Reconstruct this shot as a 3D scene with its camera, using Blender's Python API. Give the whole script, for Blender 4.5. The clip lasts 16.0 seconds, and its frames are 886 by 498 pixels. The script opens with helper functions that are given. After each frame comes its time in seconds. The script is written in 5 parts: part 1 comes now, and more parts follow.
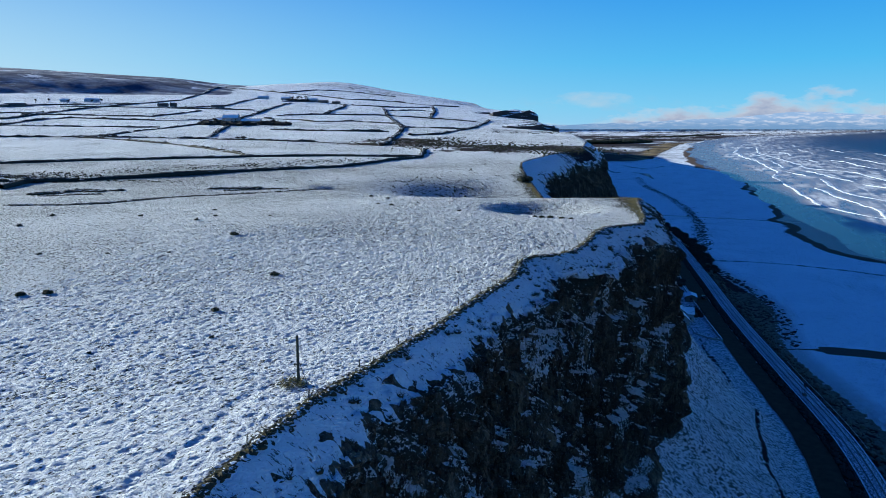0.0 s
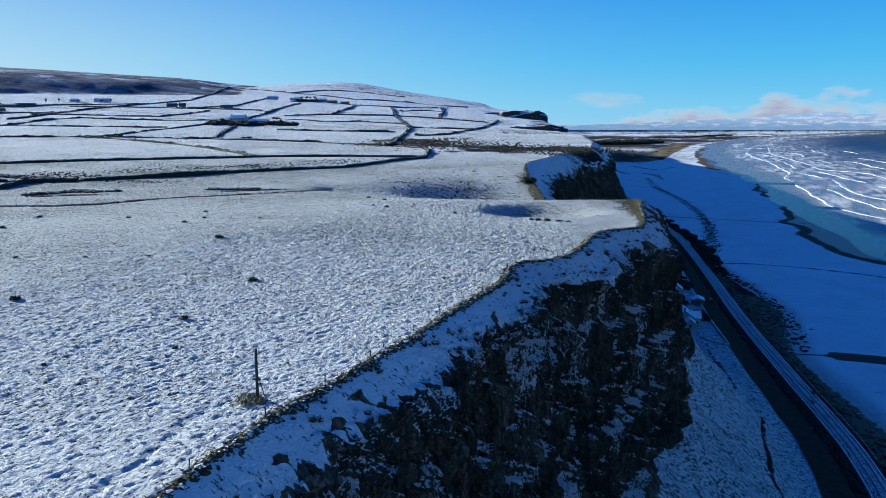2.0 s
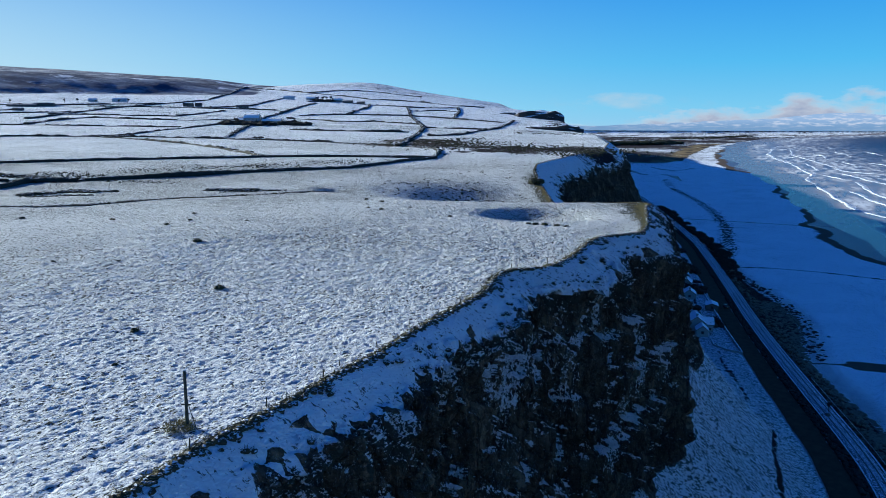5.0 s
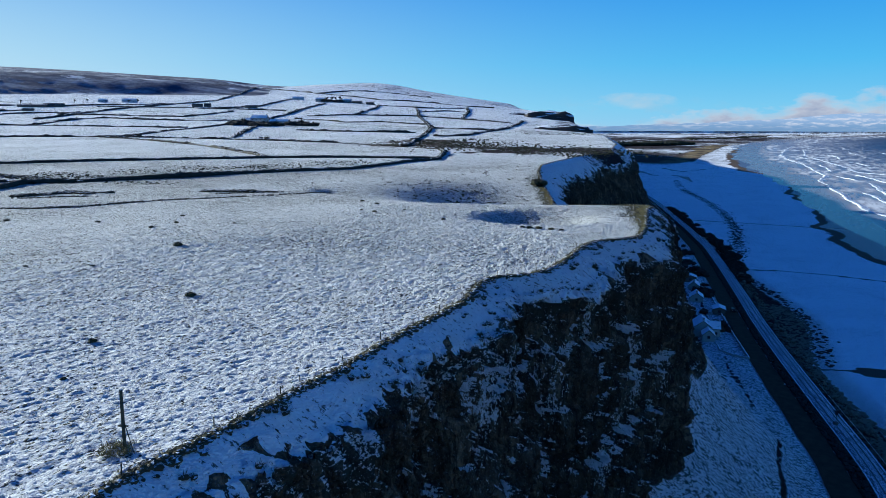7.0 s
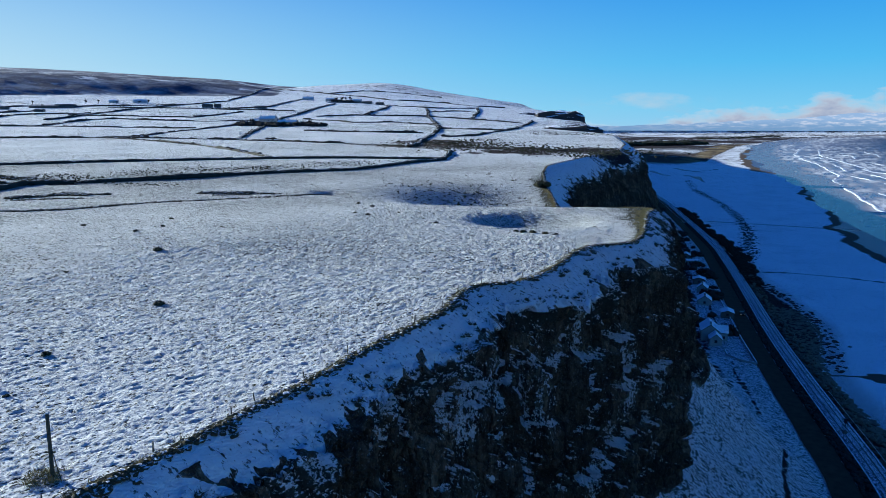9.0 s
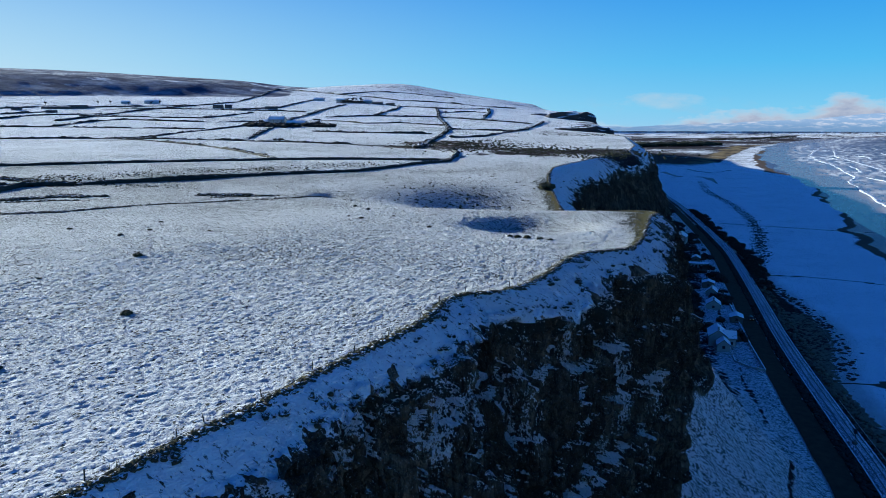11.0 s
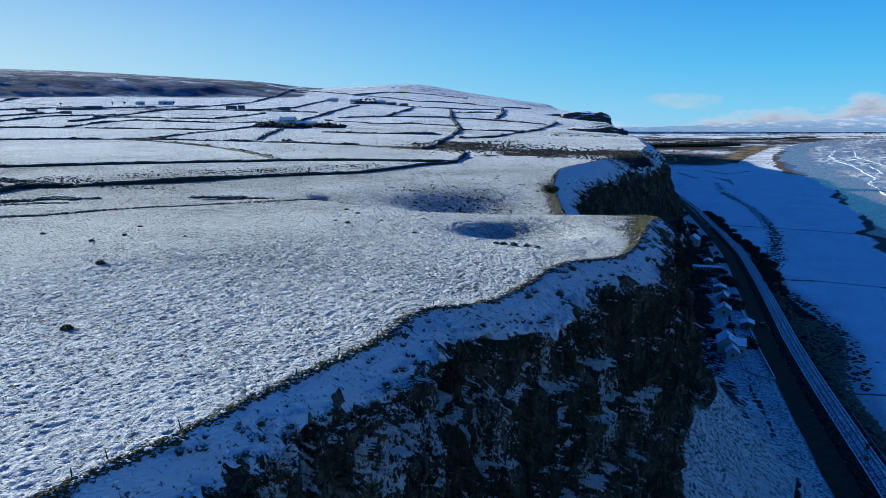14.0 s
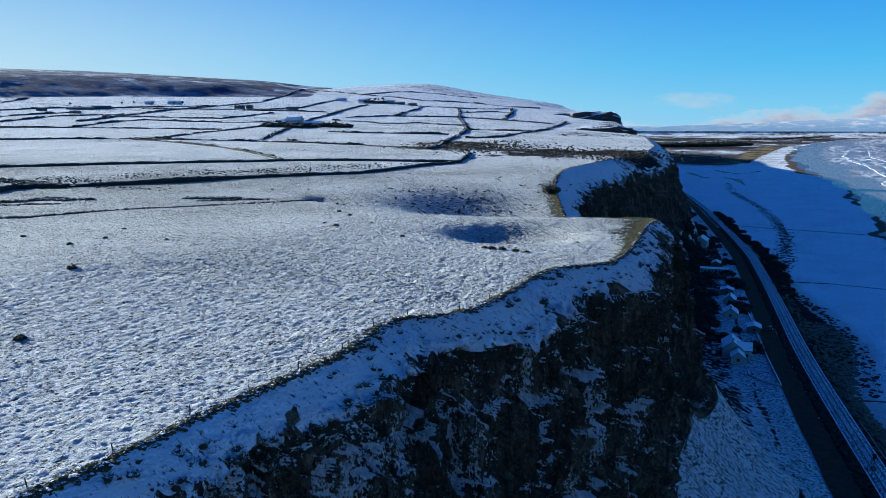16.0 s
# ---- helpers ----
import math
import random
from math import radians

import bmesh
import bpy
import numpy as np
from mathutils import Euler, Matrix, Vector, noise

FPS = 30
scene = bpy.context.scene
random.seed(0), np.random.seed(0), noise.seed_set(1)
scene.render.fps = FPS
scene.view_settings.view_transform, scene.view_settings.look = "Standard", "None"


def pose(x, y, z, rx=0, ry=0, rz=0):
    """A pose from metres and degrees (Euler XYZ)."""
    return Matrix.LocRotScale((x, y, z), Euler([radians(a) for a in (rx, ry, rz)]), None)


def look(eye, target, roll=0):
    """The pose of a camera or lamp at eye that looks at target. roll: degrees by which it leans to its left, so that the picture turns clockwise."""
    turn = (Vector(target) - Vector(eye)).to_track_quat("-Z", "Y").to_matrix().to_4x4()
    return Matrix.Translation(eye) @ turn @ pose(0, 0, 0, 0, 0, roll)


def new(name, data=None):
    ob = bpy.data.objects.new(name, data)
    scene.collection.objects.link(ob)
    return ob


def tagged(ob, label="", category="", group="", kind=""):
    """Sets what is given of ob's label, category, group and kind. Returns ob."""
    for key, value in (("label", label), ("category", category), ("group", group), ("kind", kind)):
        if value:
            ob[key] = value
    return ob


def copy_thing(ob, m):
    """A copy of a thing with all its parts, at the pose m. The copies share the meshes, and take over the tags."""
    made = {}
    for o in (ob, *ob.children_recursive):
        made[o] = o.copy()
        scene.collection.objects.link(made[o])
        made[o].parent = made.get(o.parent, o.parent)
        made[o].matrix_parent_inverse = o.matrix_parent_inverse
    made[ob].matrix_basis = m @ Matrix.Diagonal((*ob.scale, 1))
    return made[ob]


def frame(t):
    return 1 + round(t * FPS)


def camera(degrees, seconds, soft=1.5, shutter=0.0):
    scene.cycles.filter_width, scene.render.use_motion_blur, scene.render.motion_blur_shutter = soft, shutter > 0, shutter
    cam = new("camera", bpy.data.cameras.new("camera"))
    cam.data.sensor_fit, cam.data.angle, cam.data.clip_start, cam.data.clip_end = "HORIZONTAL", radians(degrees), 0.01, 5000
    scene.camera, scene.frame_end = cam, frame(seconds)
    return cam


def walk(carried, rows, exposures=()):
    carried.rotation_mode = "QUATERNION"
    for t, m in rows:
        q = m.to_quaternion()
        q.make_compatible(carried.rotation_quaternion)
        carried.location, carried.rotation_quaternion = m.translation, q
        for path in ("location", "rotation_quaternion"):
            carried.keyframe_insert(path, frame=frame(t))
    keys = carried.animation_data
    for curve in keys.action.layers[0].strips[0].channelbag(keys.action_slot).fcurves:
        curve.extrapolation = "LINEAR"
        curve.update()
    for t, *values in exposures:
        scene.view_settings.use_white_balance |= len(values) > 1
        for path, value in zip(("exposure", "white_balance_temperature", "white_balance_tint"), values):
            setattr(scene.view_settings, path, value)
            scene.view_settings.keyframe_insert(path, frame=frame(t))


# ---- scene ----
cam = camera(63.7, 16.0, soft=0.8)
METRES, EYE, TILT, LEAN, TURN = 43.0, 84.0, -9.3, -0.8, 0.0
ROWS = [
    (0.0, 0.0, 0.0, 0.0, -0.01, -0.41, 0.85),
    (0.5, 0.0201, 0.0242, 0.0033, 0.19, -0.41, 0.82),
    (1.0, 0.0399, 0.0475, 0.0067, 0.38, -0.4, 0.78),
    (1.5, 0.0592, 0.0702, 0.0098, 0.59, -0.39, 0.72),
    (2.0, 0.0778, 0.0925, 0.0129, 0.82, -0.37, 0.67),
    (2.5, 0.0962, 0.1156, 0.0164, 1.05, -0.36, 0.63),
    (3.0, 0.1146, 0.1389, 0.0196, 1.3, -0.34, 0.56),
    (3.5, 0.1328, 0.1624, 0.0225, 1.54, -0.34, 0.51),
    (4.0, 0.1515, 0.1859, 0.0256, 1.79, -0.34, 0.44),
    (6.5, 0.2515, 0.3039, 0.0432, 2.9, -0.32, 0.2),
    (7.0, 0.2721, 0.3275, 0.0476, 3.12, -0.3, 0.17),
    (7.5, 0.293, 0.3507, 0.0522, 3.34, -0.3, 0.15),
    (8.0, 0.3139, 0.3743, 0.057, 3.57, -0.3, 0.14),
    (8.5, 0.335, 0.3973, 0.062, 3.82, -0.3, 0.13),
    (9.0, 0.3559, 0.4203, 0.0666, 4.08, -0.3, 0.11),
    (11.5, 0.4544, 0.5388, 0.0906, 5.29, -0.24, -0.09),
    (12.0, 0.4742, 0.5631, 0.095, 5.5, -0.23, -0.11),
    (12.5, 0.494, 0.5874, 0.0996, 5.72, -0.23, -0.13),
    (13.0, 0.5139, 0.6121, 0.1042, 5.93, -0.23, -0.16),
    (13.5, 0.5339, 0.6369, 0.1086, 6.15, -0.22, -0.19),
    (14.0, 0.5539, 0.6613, 0.113, 6.37, -0.22, -0.24),
    (14.5, 0.5737, 0.6855, 0.117, 6.58, -0.22, -0.29),
    (15.0, 0.5938, 0.7103, 0.1218, 6.8, -0.22, -0.33),
    (15.5, 0.614, 0.7356, 0.1267, 7.01, -0.24, -0.35),
    (16.0, 0.6345, 0.7611, 0.1315, 7.22, -0.26, -0.38),
]
walk(cam, [(t, pose(0, 0, EYE, TILT, LEAN, TURN) @ pose(METRES * x, METRES * y, METRES * z, 90 + pitch, roll, yaw)) for t, x, y, z, yaw, pitch, roll in ROWS])

# ---- world, sun ----
SUN_EL, SUN_AZ = 14.9, 300.0   # degrees; azimuth clockwise from +y, where the sun stands
scene.view_settings.exposure = 0.81
world = bpy.data.worlds.new("winter_sky")
scene.world = world
world.use_nodes = True
wt = world.node_tree
wt.nodes.clear()


def wnode(kind, **values):
    n = wt.nodes.new(kind)
    for k, v in values.items():
        n.inputs[k].default_value = v
    return n


sky = wt.nodes.new("ShaderNodeTexSky")
sky.sky_type = "NISHITA"
sky.sun_disc = False
sky.sun_elevation = radians(SUN_EL)
sky.sun_rotation = radians(SUN_AZ)
sky.air_density, sky.dust_density, sky.ozone_density = 1.0, 0.2, 2.5


def wmath(op, a, b=0.0, c=0.0):
    n = wt.nodes.new("ShaderNodeMath")
    n.operation = op
    for i, v in enumerate((a, b, c)):
        if isinstance(v, bpy.types.NodeSocket):
            wt.links.new(v, n.inputs[i])
        else:
            n.inputs[i].default_value = v
    return n.outputs[0]


def wramp(v, stops):
    n = wt.nodes.new("ShaderNodeValToRGB")
    while len(n.color_ramp.elements) < len(stops):
        n.color_ramp.elements.new(0.5)
    for e, (p, c) in zip(n.color_ramp.elements, stops):
        e.position, e.color = p, (*c, 1)
    wt.links.new(v, n.inputs[0])
    return n.outputs[0]


def wmix(f, a, b):
    n = wt.nodes.new("ShaderNodeMix")
    n.data_type = "RGBA"
    for i, v in ((0, f), (6, a), (7, b)):
        if isinstance(v, bpy.types.NodeSocket):
            wt.links.new(v, n.inputs[i])
        else:
            n.inputs[i].default_value = v if i == 0 else (*v, 1)
    return n.outputs[2]


coord = wt.nodes.new("ShaderNodeTexCoord")
split = wt.nodes.new("ShaderNodeSeparateXYZ")
wt.links.new(coord.outputs["Generated"], split.inputs[0])
dx, dy, dz = split.outputs
height = wmath("MAXIMUM", dz, 0.0)
# deep winter blue, paler to the horizon and towards the sun
clear = wramp(wmath("POWER", height, 0.5), [(0.0, (0.34, 0.68, 0.97)), (0.17, (0.20, 0.66, 1.0)), (0.29, (0.085, 0.55, 1.0)), (0.41, (0.036, 0.38, 0.95)),
                                            (0.62, (0.008, 0.13, 0.52)), (1.0, (0.004, 0.045, 0.31))])
sx, sy = math.sin(radians(SUN_AZ)), math.cos(radians(SUN_AZ))
toward = wmath("ADD", wmath("MULTIPLY", dx, sx), wmath("MULTIPLY", dy, sy))
glow = wmath("POWER", wmath("MAXIMUM", wmath("MULTIPLY", wmath("ADD", toward, 0.15), 0.87), 0.0), 3.2)
glow = wmath("MULTIPLY", glow, wmath("MAXIMUM", wmath("SUBTRACT", 1.0, wmath("MULTIPLY", height, 3.6)), 0.0))
clear = wmix(wmath("MINIMUM", wmath("MULTIPLY", glow, 1.35), 1.0), clear, (0.60, 0.85, 1.0))
# low bank of cumulus over the far shore
az = wmath("ARCTAN2", dx, dy)
flat = wt.nodes.new("ShaderNodeCombineXYZ")
wt.links.new(wmath("MULTIPLY", az, 14.0), flat.inputs[0])
wt.links.new(wmath("MULTIPLY", dz, 34.0), flat.inputs[1])


def wnoise(scale, detail, vec, seed=0.0):
    n = wnode("ShaderNodeTexNoise", Scale=scale, Detail=detail, Roughness=0.55)
    n.noise_dimensions = "4D"
    n.inputs["W"].default_value = seed
    wt.links.new(vec, n.inputs["Vector"])
    return n.outputs["Fac"]


lump = wnoise(1.0, 6, flat.outputs[0], 2.4)
crown = wmath("ADD", wmath("MULTIPLY", wmath("MINIMUM", wmath("MAXIMUM", wmath("SUBTRACT", az, 0.20), 0.0), 0.22), 0.10), wmath("MULTIPLY", wmath("SUBTRACT", lump, 0.52), 0.095))
bank = wmath("SMOOTH_MIN", wmath("MAXIMUM", wmath("MULTIPLY", wmath("SUBTRACT", wmath("ADD", crown, 0.016), dz), 60.0), 0.0), 1.0, 0.2)
near_top = wmath("SUBTRACT", 1.0, wmath("MINIMUM", wmath("MAXIMUM", wmath("MULTIPLY", wmath("SUBTRACT", crown, wmath("SUBTRACT", dz, 0.012)), 45.0), 0.0), 1.0))
shade = wmath("MINIMUM", wmath("MAXIMUM", wmath("ADD", near_top, wmath("SUBTRACT", wnoise(2.6, 5, flat.outputs[0], 7.0), 0.55)), 0.0), 1.0)
puff = wmix(shade, (0.33, 0.43, 0.64), (0.74, 0.77, 0.86))
lit = wmix(bank, clear, puff)
wisp = wmath("MULTIPLY", wmath("MAXIMUM", wmath("SUBTRACT", wnoise(1.1, 5, flat.outputs[0], 11.0), 0.5), 0.0), wmath("MAXIMUM", wmath("SUBTRACT", 1.0, wmath("MULTIPLY", height, 22.0)), 0.0))
lit = wmix(wmath("MINIMUM", wmath("MULTIPLY", wisp, 3.0), 0.6), lit, (0.48, 0.56, 0.70))
apart = wmath("ADD", wmath("POWER", wmath("DIVIDE", wmath("SUBTRACT", az, 0.205), 0.055), 2.0), wmath("POWER", wmath("DIVIDE", wmath("SUBTRACT", dz, 0.036), 0.011), 2.0))
apart = wmath("MULTIPLY", wmath("MAXIMUM", wmath("SUBTRACT", wmath("ADD", 1.0, wmath("MULTIPLY", wmath("SUBTRACT", wnoise(2.2, 6, flat.outputs[0], 5.0), 0.5), 3.2)), apart), 0.0), 0.55)
lit = wmix(wmath("MINIMUM", apart, 0.6), lit, (0.52, 0.70, 0.86))
whole = wmix(0.004, lit, sky.outputs[0])
bg = wnode("ShaderNodeBackground", Strength=0.5)
wt.links.new(whole, bg.inputs["Color"])
wout = wt.nodes.new("ShaderNodeOutputWorld")
wt.links.new(bg.outputs[0], wout.inputs["Surface"])

sun = new("sun", bpy.data.lights.new("sun", "SUN"))
sun.data.energy, sun.data.angle, sun.data.color = 4.95, radians(0.53), (0.85, 0.945, 0.90)
to_sun = Vector((math.sin(radians(SUN_AZ)) * math.cos(radians(SUN_EL)), math.cos(radians(SUN_AZ)) * math.cos(radians(SUN_EL)), math.sin(radians(SUN_EL))))
sun.matrix_world = look((0, 0, 300), Vector((0, 0, 300)) - to_sun)

# ---- noise for shapes ----
def hashed(ix, iy, seed):
    h = (ix.astype(np.int64) * 374761393 + iy.astype(np.int64) * 668265263 + seed * 974634599) & 0x7FFFFFFF
    h = ((h ^ (h >> 13)) * 1274126177) & 0x7FFFFFFF
    h = (h ^ (h >> 16)) & 0xFFFFFF
    return h / float(0xFFFFFF)


def value_noise(x, y, seed=0):
    """Smooth noise, -1 to 1."""
    ix, iy = np.floor(x), np.floor(y)
    fx, fy = x - ix, y - iy
    fx, fy = fx * fx * (3 - 2 * fx), fy * fy * (3 - 2 * fy)
    a, b = hashed(ix, iy, seed), hashed(ix + 1, iy, seed)
    c, d = hashed(ix, iy + 1, seed), hashed(ix + 1, iy + 1, seed)
    return 2 * (a + (b - a) * fx + (c - a) * fy + (a - b - c + d) * fx * fy) - 1


def fractal(x, y, seed=0, octaves=4, gain=0.5):
    total, amp, norm = 0, 1.0, 0.0
    for k in range(octaves):
        total = total + amp * value_noise(x * 2 ** k + 17.3 * k, y * 2 ** k - 9.1 * k, seed + k)
        norm += amp
        amp *= gain
    return total / norm


def cells(x, y, seed=0):
    """A random value for the nearest cell centre, and the distance to it: blocks."""
    best, val = np.full(np.shape(x), 9.0), np.zeros(np.shape(x))
    ix, iy = np.floor(x), np.floor(y)
    for dx in (-1, 0, 1):
        for dy in (-1, 0, 1):
            cx, cy = ix + dx, iy + dy
            px, py = cx + hashed(cx, cy, seed), cy + hashed(cx, cy, seed + 7)
            d = np.hypot(x - px, y - py)
            near = d < best
            best = np.where(near, d, best)
            val = np.where(near, hashed(cx, cy, seed + 13), val)
    return val, best


def step01(a, b, x):
    t = np.clip((x - a) / (b - a), 0, 1)
    return t * t * (3 - 2 * t)


def smooth_line(knots, n=5):
    """A function through knots (x, y), rounded a little at the knots."""
    kx, ky = np.array([k[0] for k in knots], float), np.array([k[1] for k in knots], float)

    def at(v, w=0.0):
        v = np.asarray(v, float)
        if w <= 0:
            return np.interp(v, kx, ky)
        return sum(np.interp(v + o * w, kx, ky) for o in np.linspace(-1, 1, n)) / n
    return at


# ---- materials ----
class Nodes:
    """Short writing for node materials."""

    def __init__(self, name):
        self.mat = bpy.data.materials.new(name)
        self.mat.use_nodes = True
        self.t = self.mat.node_tree
        self.b = self.t.nodes["Principled BSDF"]
        self.pos = self.t.nodes.new("ShaderNodeNewGeometry").outputs["Position"]

    def put(self, socket, v):
        if isinstance(v, bpy.types.NodeSocket):
            self.t.links.new(v, socket)
        elif isinstance(v, tuple) and len(v) == 3 and socket.type == "RGBA":
            socket.default_value = (*v, 1)
        else:
            socket.default_value = v

    def noise(self, scale, detail=4, rough=0.55, vec=None, out="Fac", warp=0.0):
        n = self.t.nodes.new("ShaderNodeTexNoise")
        for k, v in (("Scale", scale), ("Detail", detail), ("Roughness", rough), ("Distortion", warp)):
            n.inputs[k].default_value = v
        self.t.links.new(vec or self.pos, n.inputs["Vector"])
        return n.outputs[out]

    def voronoi(self, scale, vec=None, feature="F1", out="Distance", rand=1.0):
        n = self.t.nodes.new("ShaderNodeTexVoronoi")
        n.feature = feature
        n.inputs["Scale"].default_value = scale
        n.inputs["Randomness"].default_value = rand
        self.t.links.new(vec or self.pos, n.inputs["Vector"])
        return n.outputs[out]

    def stretch(self, x=1.0, y=1.0, z=1.0, vec=None, turn=0.0):
        n = self.t.nodes.new("ShaderNodeMapping")
        n.inputs["Scale"].default_value = (x, y, z)
        n.inputs["Rotation"].default_value = (0, 0, radians(turn))
        self.t.links.new(vec or self.pos, n.inputs["Vector"])
        return n.outputs[0]

    def ramp(self, v, lo, hi, a=0.0, b=1.0):
        n = self.t.nodes.new("ShaderNodeMapRange")
        n.interpolation_type = "SMOOTHSTEP"
        for i, x in enumerate((v, lo, hi, a, b)):
            self.put(n.inputs[i], x)
        return n.outputs[0]

    def math(self, op, a, b=0.0):
        n = self.t.nodes.new("ShaderNodeMath")
        n.operation = op
        self.put(n.inputs[0], a)
        self.put(n.inputs[1], b)
        return n.outputs[0]

    def mix(self, f, a, b):
        n = self.t.nodes.new("ShaderNodeMix")
        n.data_type = "RGBA"
        self.put(n.inputs[0], f)
        self.put(n.inputs[6], a)
        self.put(n.inputs[7], b)
        return n.outputs[2]

    def attr(self, name, out="Fac"):
        n = self.t.nodes.new("ShaderNodeAttribute")
        n.attribute_name = name
        return n.outputs[out]

    def up(self):
        n = self.t.nodes.new("ShaderNodeNewGeometry")
        s = self.t.nodes.new("ShaderNodeSeparateXYZ")
        self.t.links.new(n.outputs["Normal"], s.inputs[0])
        return s.outputs["Z"]

    def random(self):
        return self.t.nodes.new("ShaderNodeObjectInfo").outputs["Random"]

    def island(self):
        return self.t.nodes.new("ShaderNodeNewGeometry").outputs["Random Per Island"]

    def bump(self, h, strength=0.4, dist=0.1):
        n = self.t.nodes.new("ShaderNodeBump")
        n.inputs["Strength"].default_value = strength
        n.inputs["Distance"].default_value = dist
        self.t.links.new(h, n.inputs["Height"])
        self.t.links.new(n.outputs[0], self.b.inputs["Normal"])

    def done(self, color, rough=0.8, metal=0.0, spec=0.3):
        self.put(self.b.inputs["Base Color"], color)
        self.put(self.b.inputs["Roughness"], rough)
        self.put(self.b.inputs["Metallic"], metal)
        self.put(self.b.inputs["Specular IOR Level"], spec)
        return self.mat


SNOW = (0.90, 0.91, 0.93)


def ground_material():
    m = Nodes("snowy_ground")
    up = m.up()
    rock, scrub, wet, grass = m.attr("rock"), m.attr("scrub"), m.attr("wet"), m.attr("grass")
    fine, mid, big = m.noise(4.2, 4, 0.62, m.stretch(1.0, 0.5, 1.0, m.stretch(turn=35))), m.noise(0.55, 4), m.noise(0.03, 4)
    # rough pasture showing through the snow, greyed to stand in for tussock shadows too
    shaded_straw = m.mix(m.noise(0.8, 3), (0.085, 0.085, 0.065), (0.04, 0.045, 0.042))
    shaded_straw = m.mix(m.ramp(grass, 0.6, 1.0), shaded_straw, m.mix(m.noise(1.4, 4), (0.23, 0.185, 0.085), (0.085, 0.068, 0.036)))
    bare = m.math("ADD", m.math("MULTIPLY", fine, 0.76), m.math("MULTIPLY", m.math("ADD", mid, big), 0.12))
    cover = m.math("SUBTRACT", bare, m.math("MULTIPLY", grass, 0.26))
    cover = m.math("ADD", cover, m.math("MULTIPLY", m.math("SUBTRACT", up, 0.93), 0.16))
    snow_amount = m.ramp(cover, 0.40, 0.475)
    field = m.mix(snow_amount, shaded_straw, SNOW)
    stroke = m.noise(2.6, 5, 0.66, m.stretch(0.5, 1.1, 0.7, m.stretch(turn=10)))
    steep = m.math("ABSOLUTE", m.attr("brow"))
    thin = m.math("MULTIPLY", m.math("MULTIPLY", m.attr("brow"), 0.25), m.ramp(m.noise(1.1, 6, 0.72, m.stretch(1.0, 0.5, 0.6)), 0.50, 0.66))
    field = m.mix(thin, field, shaded_straw)
    below = m.math("MAXIMUM", m.math("MULTIPLY", m.attr("brow"), -1.0), 0.0)
    clean = m.math("MULTIPLY", steep, m.ramp(m.noise(0.5, 4, 0.65), 0.30, 0.45))
    field = m.mix(clean, field, SNOW)
    marks = m.ramp(m.math("ADD", stroke, m.math("ADD", m.math("MULTIPLY", below, 0.085), m.math("MULTIPLY", m.math("SUBTRACT", mid, 0.5), 0.25))), 0.585, 0.635, 0.0, 0.88)
    field = m.mix(m.math("MULTIPLY", marks, steep), field, m.mix(0.5, shaded_straw, (0.05, 0.045, 0.035)))
    # scrub, heather and dune grass
    heath = m.mix(m.noise(0.02, 5, 0.65), (0.016, 0.015, 0.022), (0.055, 0.038, 0.036))
    heath = m.mix(m.ramp(m.noise(0.008, 4, 0.6, m.stretch(1, 1, 5)), 0.52, 0.66), heath, (0.06, 0.038, 0.032))
    heath = m.mix(m.ramp(grass, 0.35, 0.7), heath, (0.25, 0.175, 0.085))
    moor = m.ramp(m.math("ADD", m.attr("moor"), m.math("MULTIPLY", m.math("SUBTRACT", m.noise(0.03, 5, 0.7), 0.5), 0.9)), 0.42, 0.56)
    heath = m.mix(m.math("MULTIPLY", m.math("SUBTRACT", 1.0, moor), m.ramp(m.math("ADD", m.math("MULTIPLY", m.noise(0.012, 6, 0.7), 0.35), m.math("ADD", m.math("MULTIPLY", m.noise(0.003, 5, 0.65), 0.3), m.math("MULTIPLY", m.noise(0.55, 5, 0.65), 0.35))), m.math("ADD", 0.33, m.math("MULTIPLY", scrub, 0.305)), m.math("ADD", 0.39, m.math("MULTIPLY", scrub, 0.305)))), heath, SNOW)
    # the moor's blue haze and shade are put into the heather's base colour
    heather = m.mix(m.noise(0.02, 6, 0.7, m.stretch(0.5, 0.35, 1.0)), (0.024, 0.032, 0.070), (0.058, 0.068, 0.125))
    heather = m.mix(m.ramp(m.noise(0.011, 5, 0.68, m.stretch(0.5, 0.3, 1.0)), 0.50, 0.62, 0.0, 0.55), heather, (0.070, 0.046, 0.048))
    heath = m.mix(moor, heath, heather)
    dusting = m.ramp(m.noise(0.03, 7, 0.72, m.stretch(0.35, 0.5, 1.0)), 0.40, 0.68, 0.02, 0.42)
    heath = m.mix(m.math("MULTIPLY", moor, dusting), heath, SNOW)
    drift = m.math("MULTIPLY", m.ramp(m.noise(0.017, 7, 0.74, m.stretch(0.45, 0.6, 1.0)), 0.52, 0.60, 0.0, 0.9), m.ramp(m.noise(0.005, 3, 0.5), 0.42, 0.54))
    heath = m.mix(m.math("MULTIPLY", moor, drift), heath, SNOW)
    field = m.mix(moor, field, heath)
    field = m.mix(m.ramp(m.math("ADD", scrub, m.math("MULTIPLY", m.math("SUBTRACT", m.noise(0.06, 6, 0.72), 0.5), 1.0)), 0.44, 0.56), field, heath)
    # beach: thin snow over sand; dark damp sand, then a film of water near the sea
    shoal = m.math("ADD", wet, m.math("MULTIPLY", m.math("SUBTRACT", m.noise(0.02, 5, 0.6, m.stretch(1, 0.5, 1, turn=-25)), 0.5), 0.26))
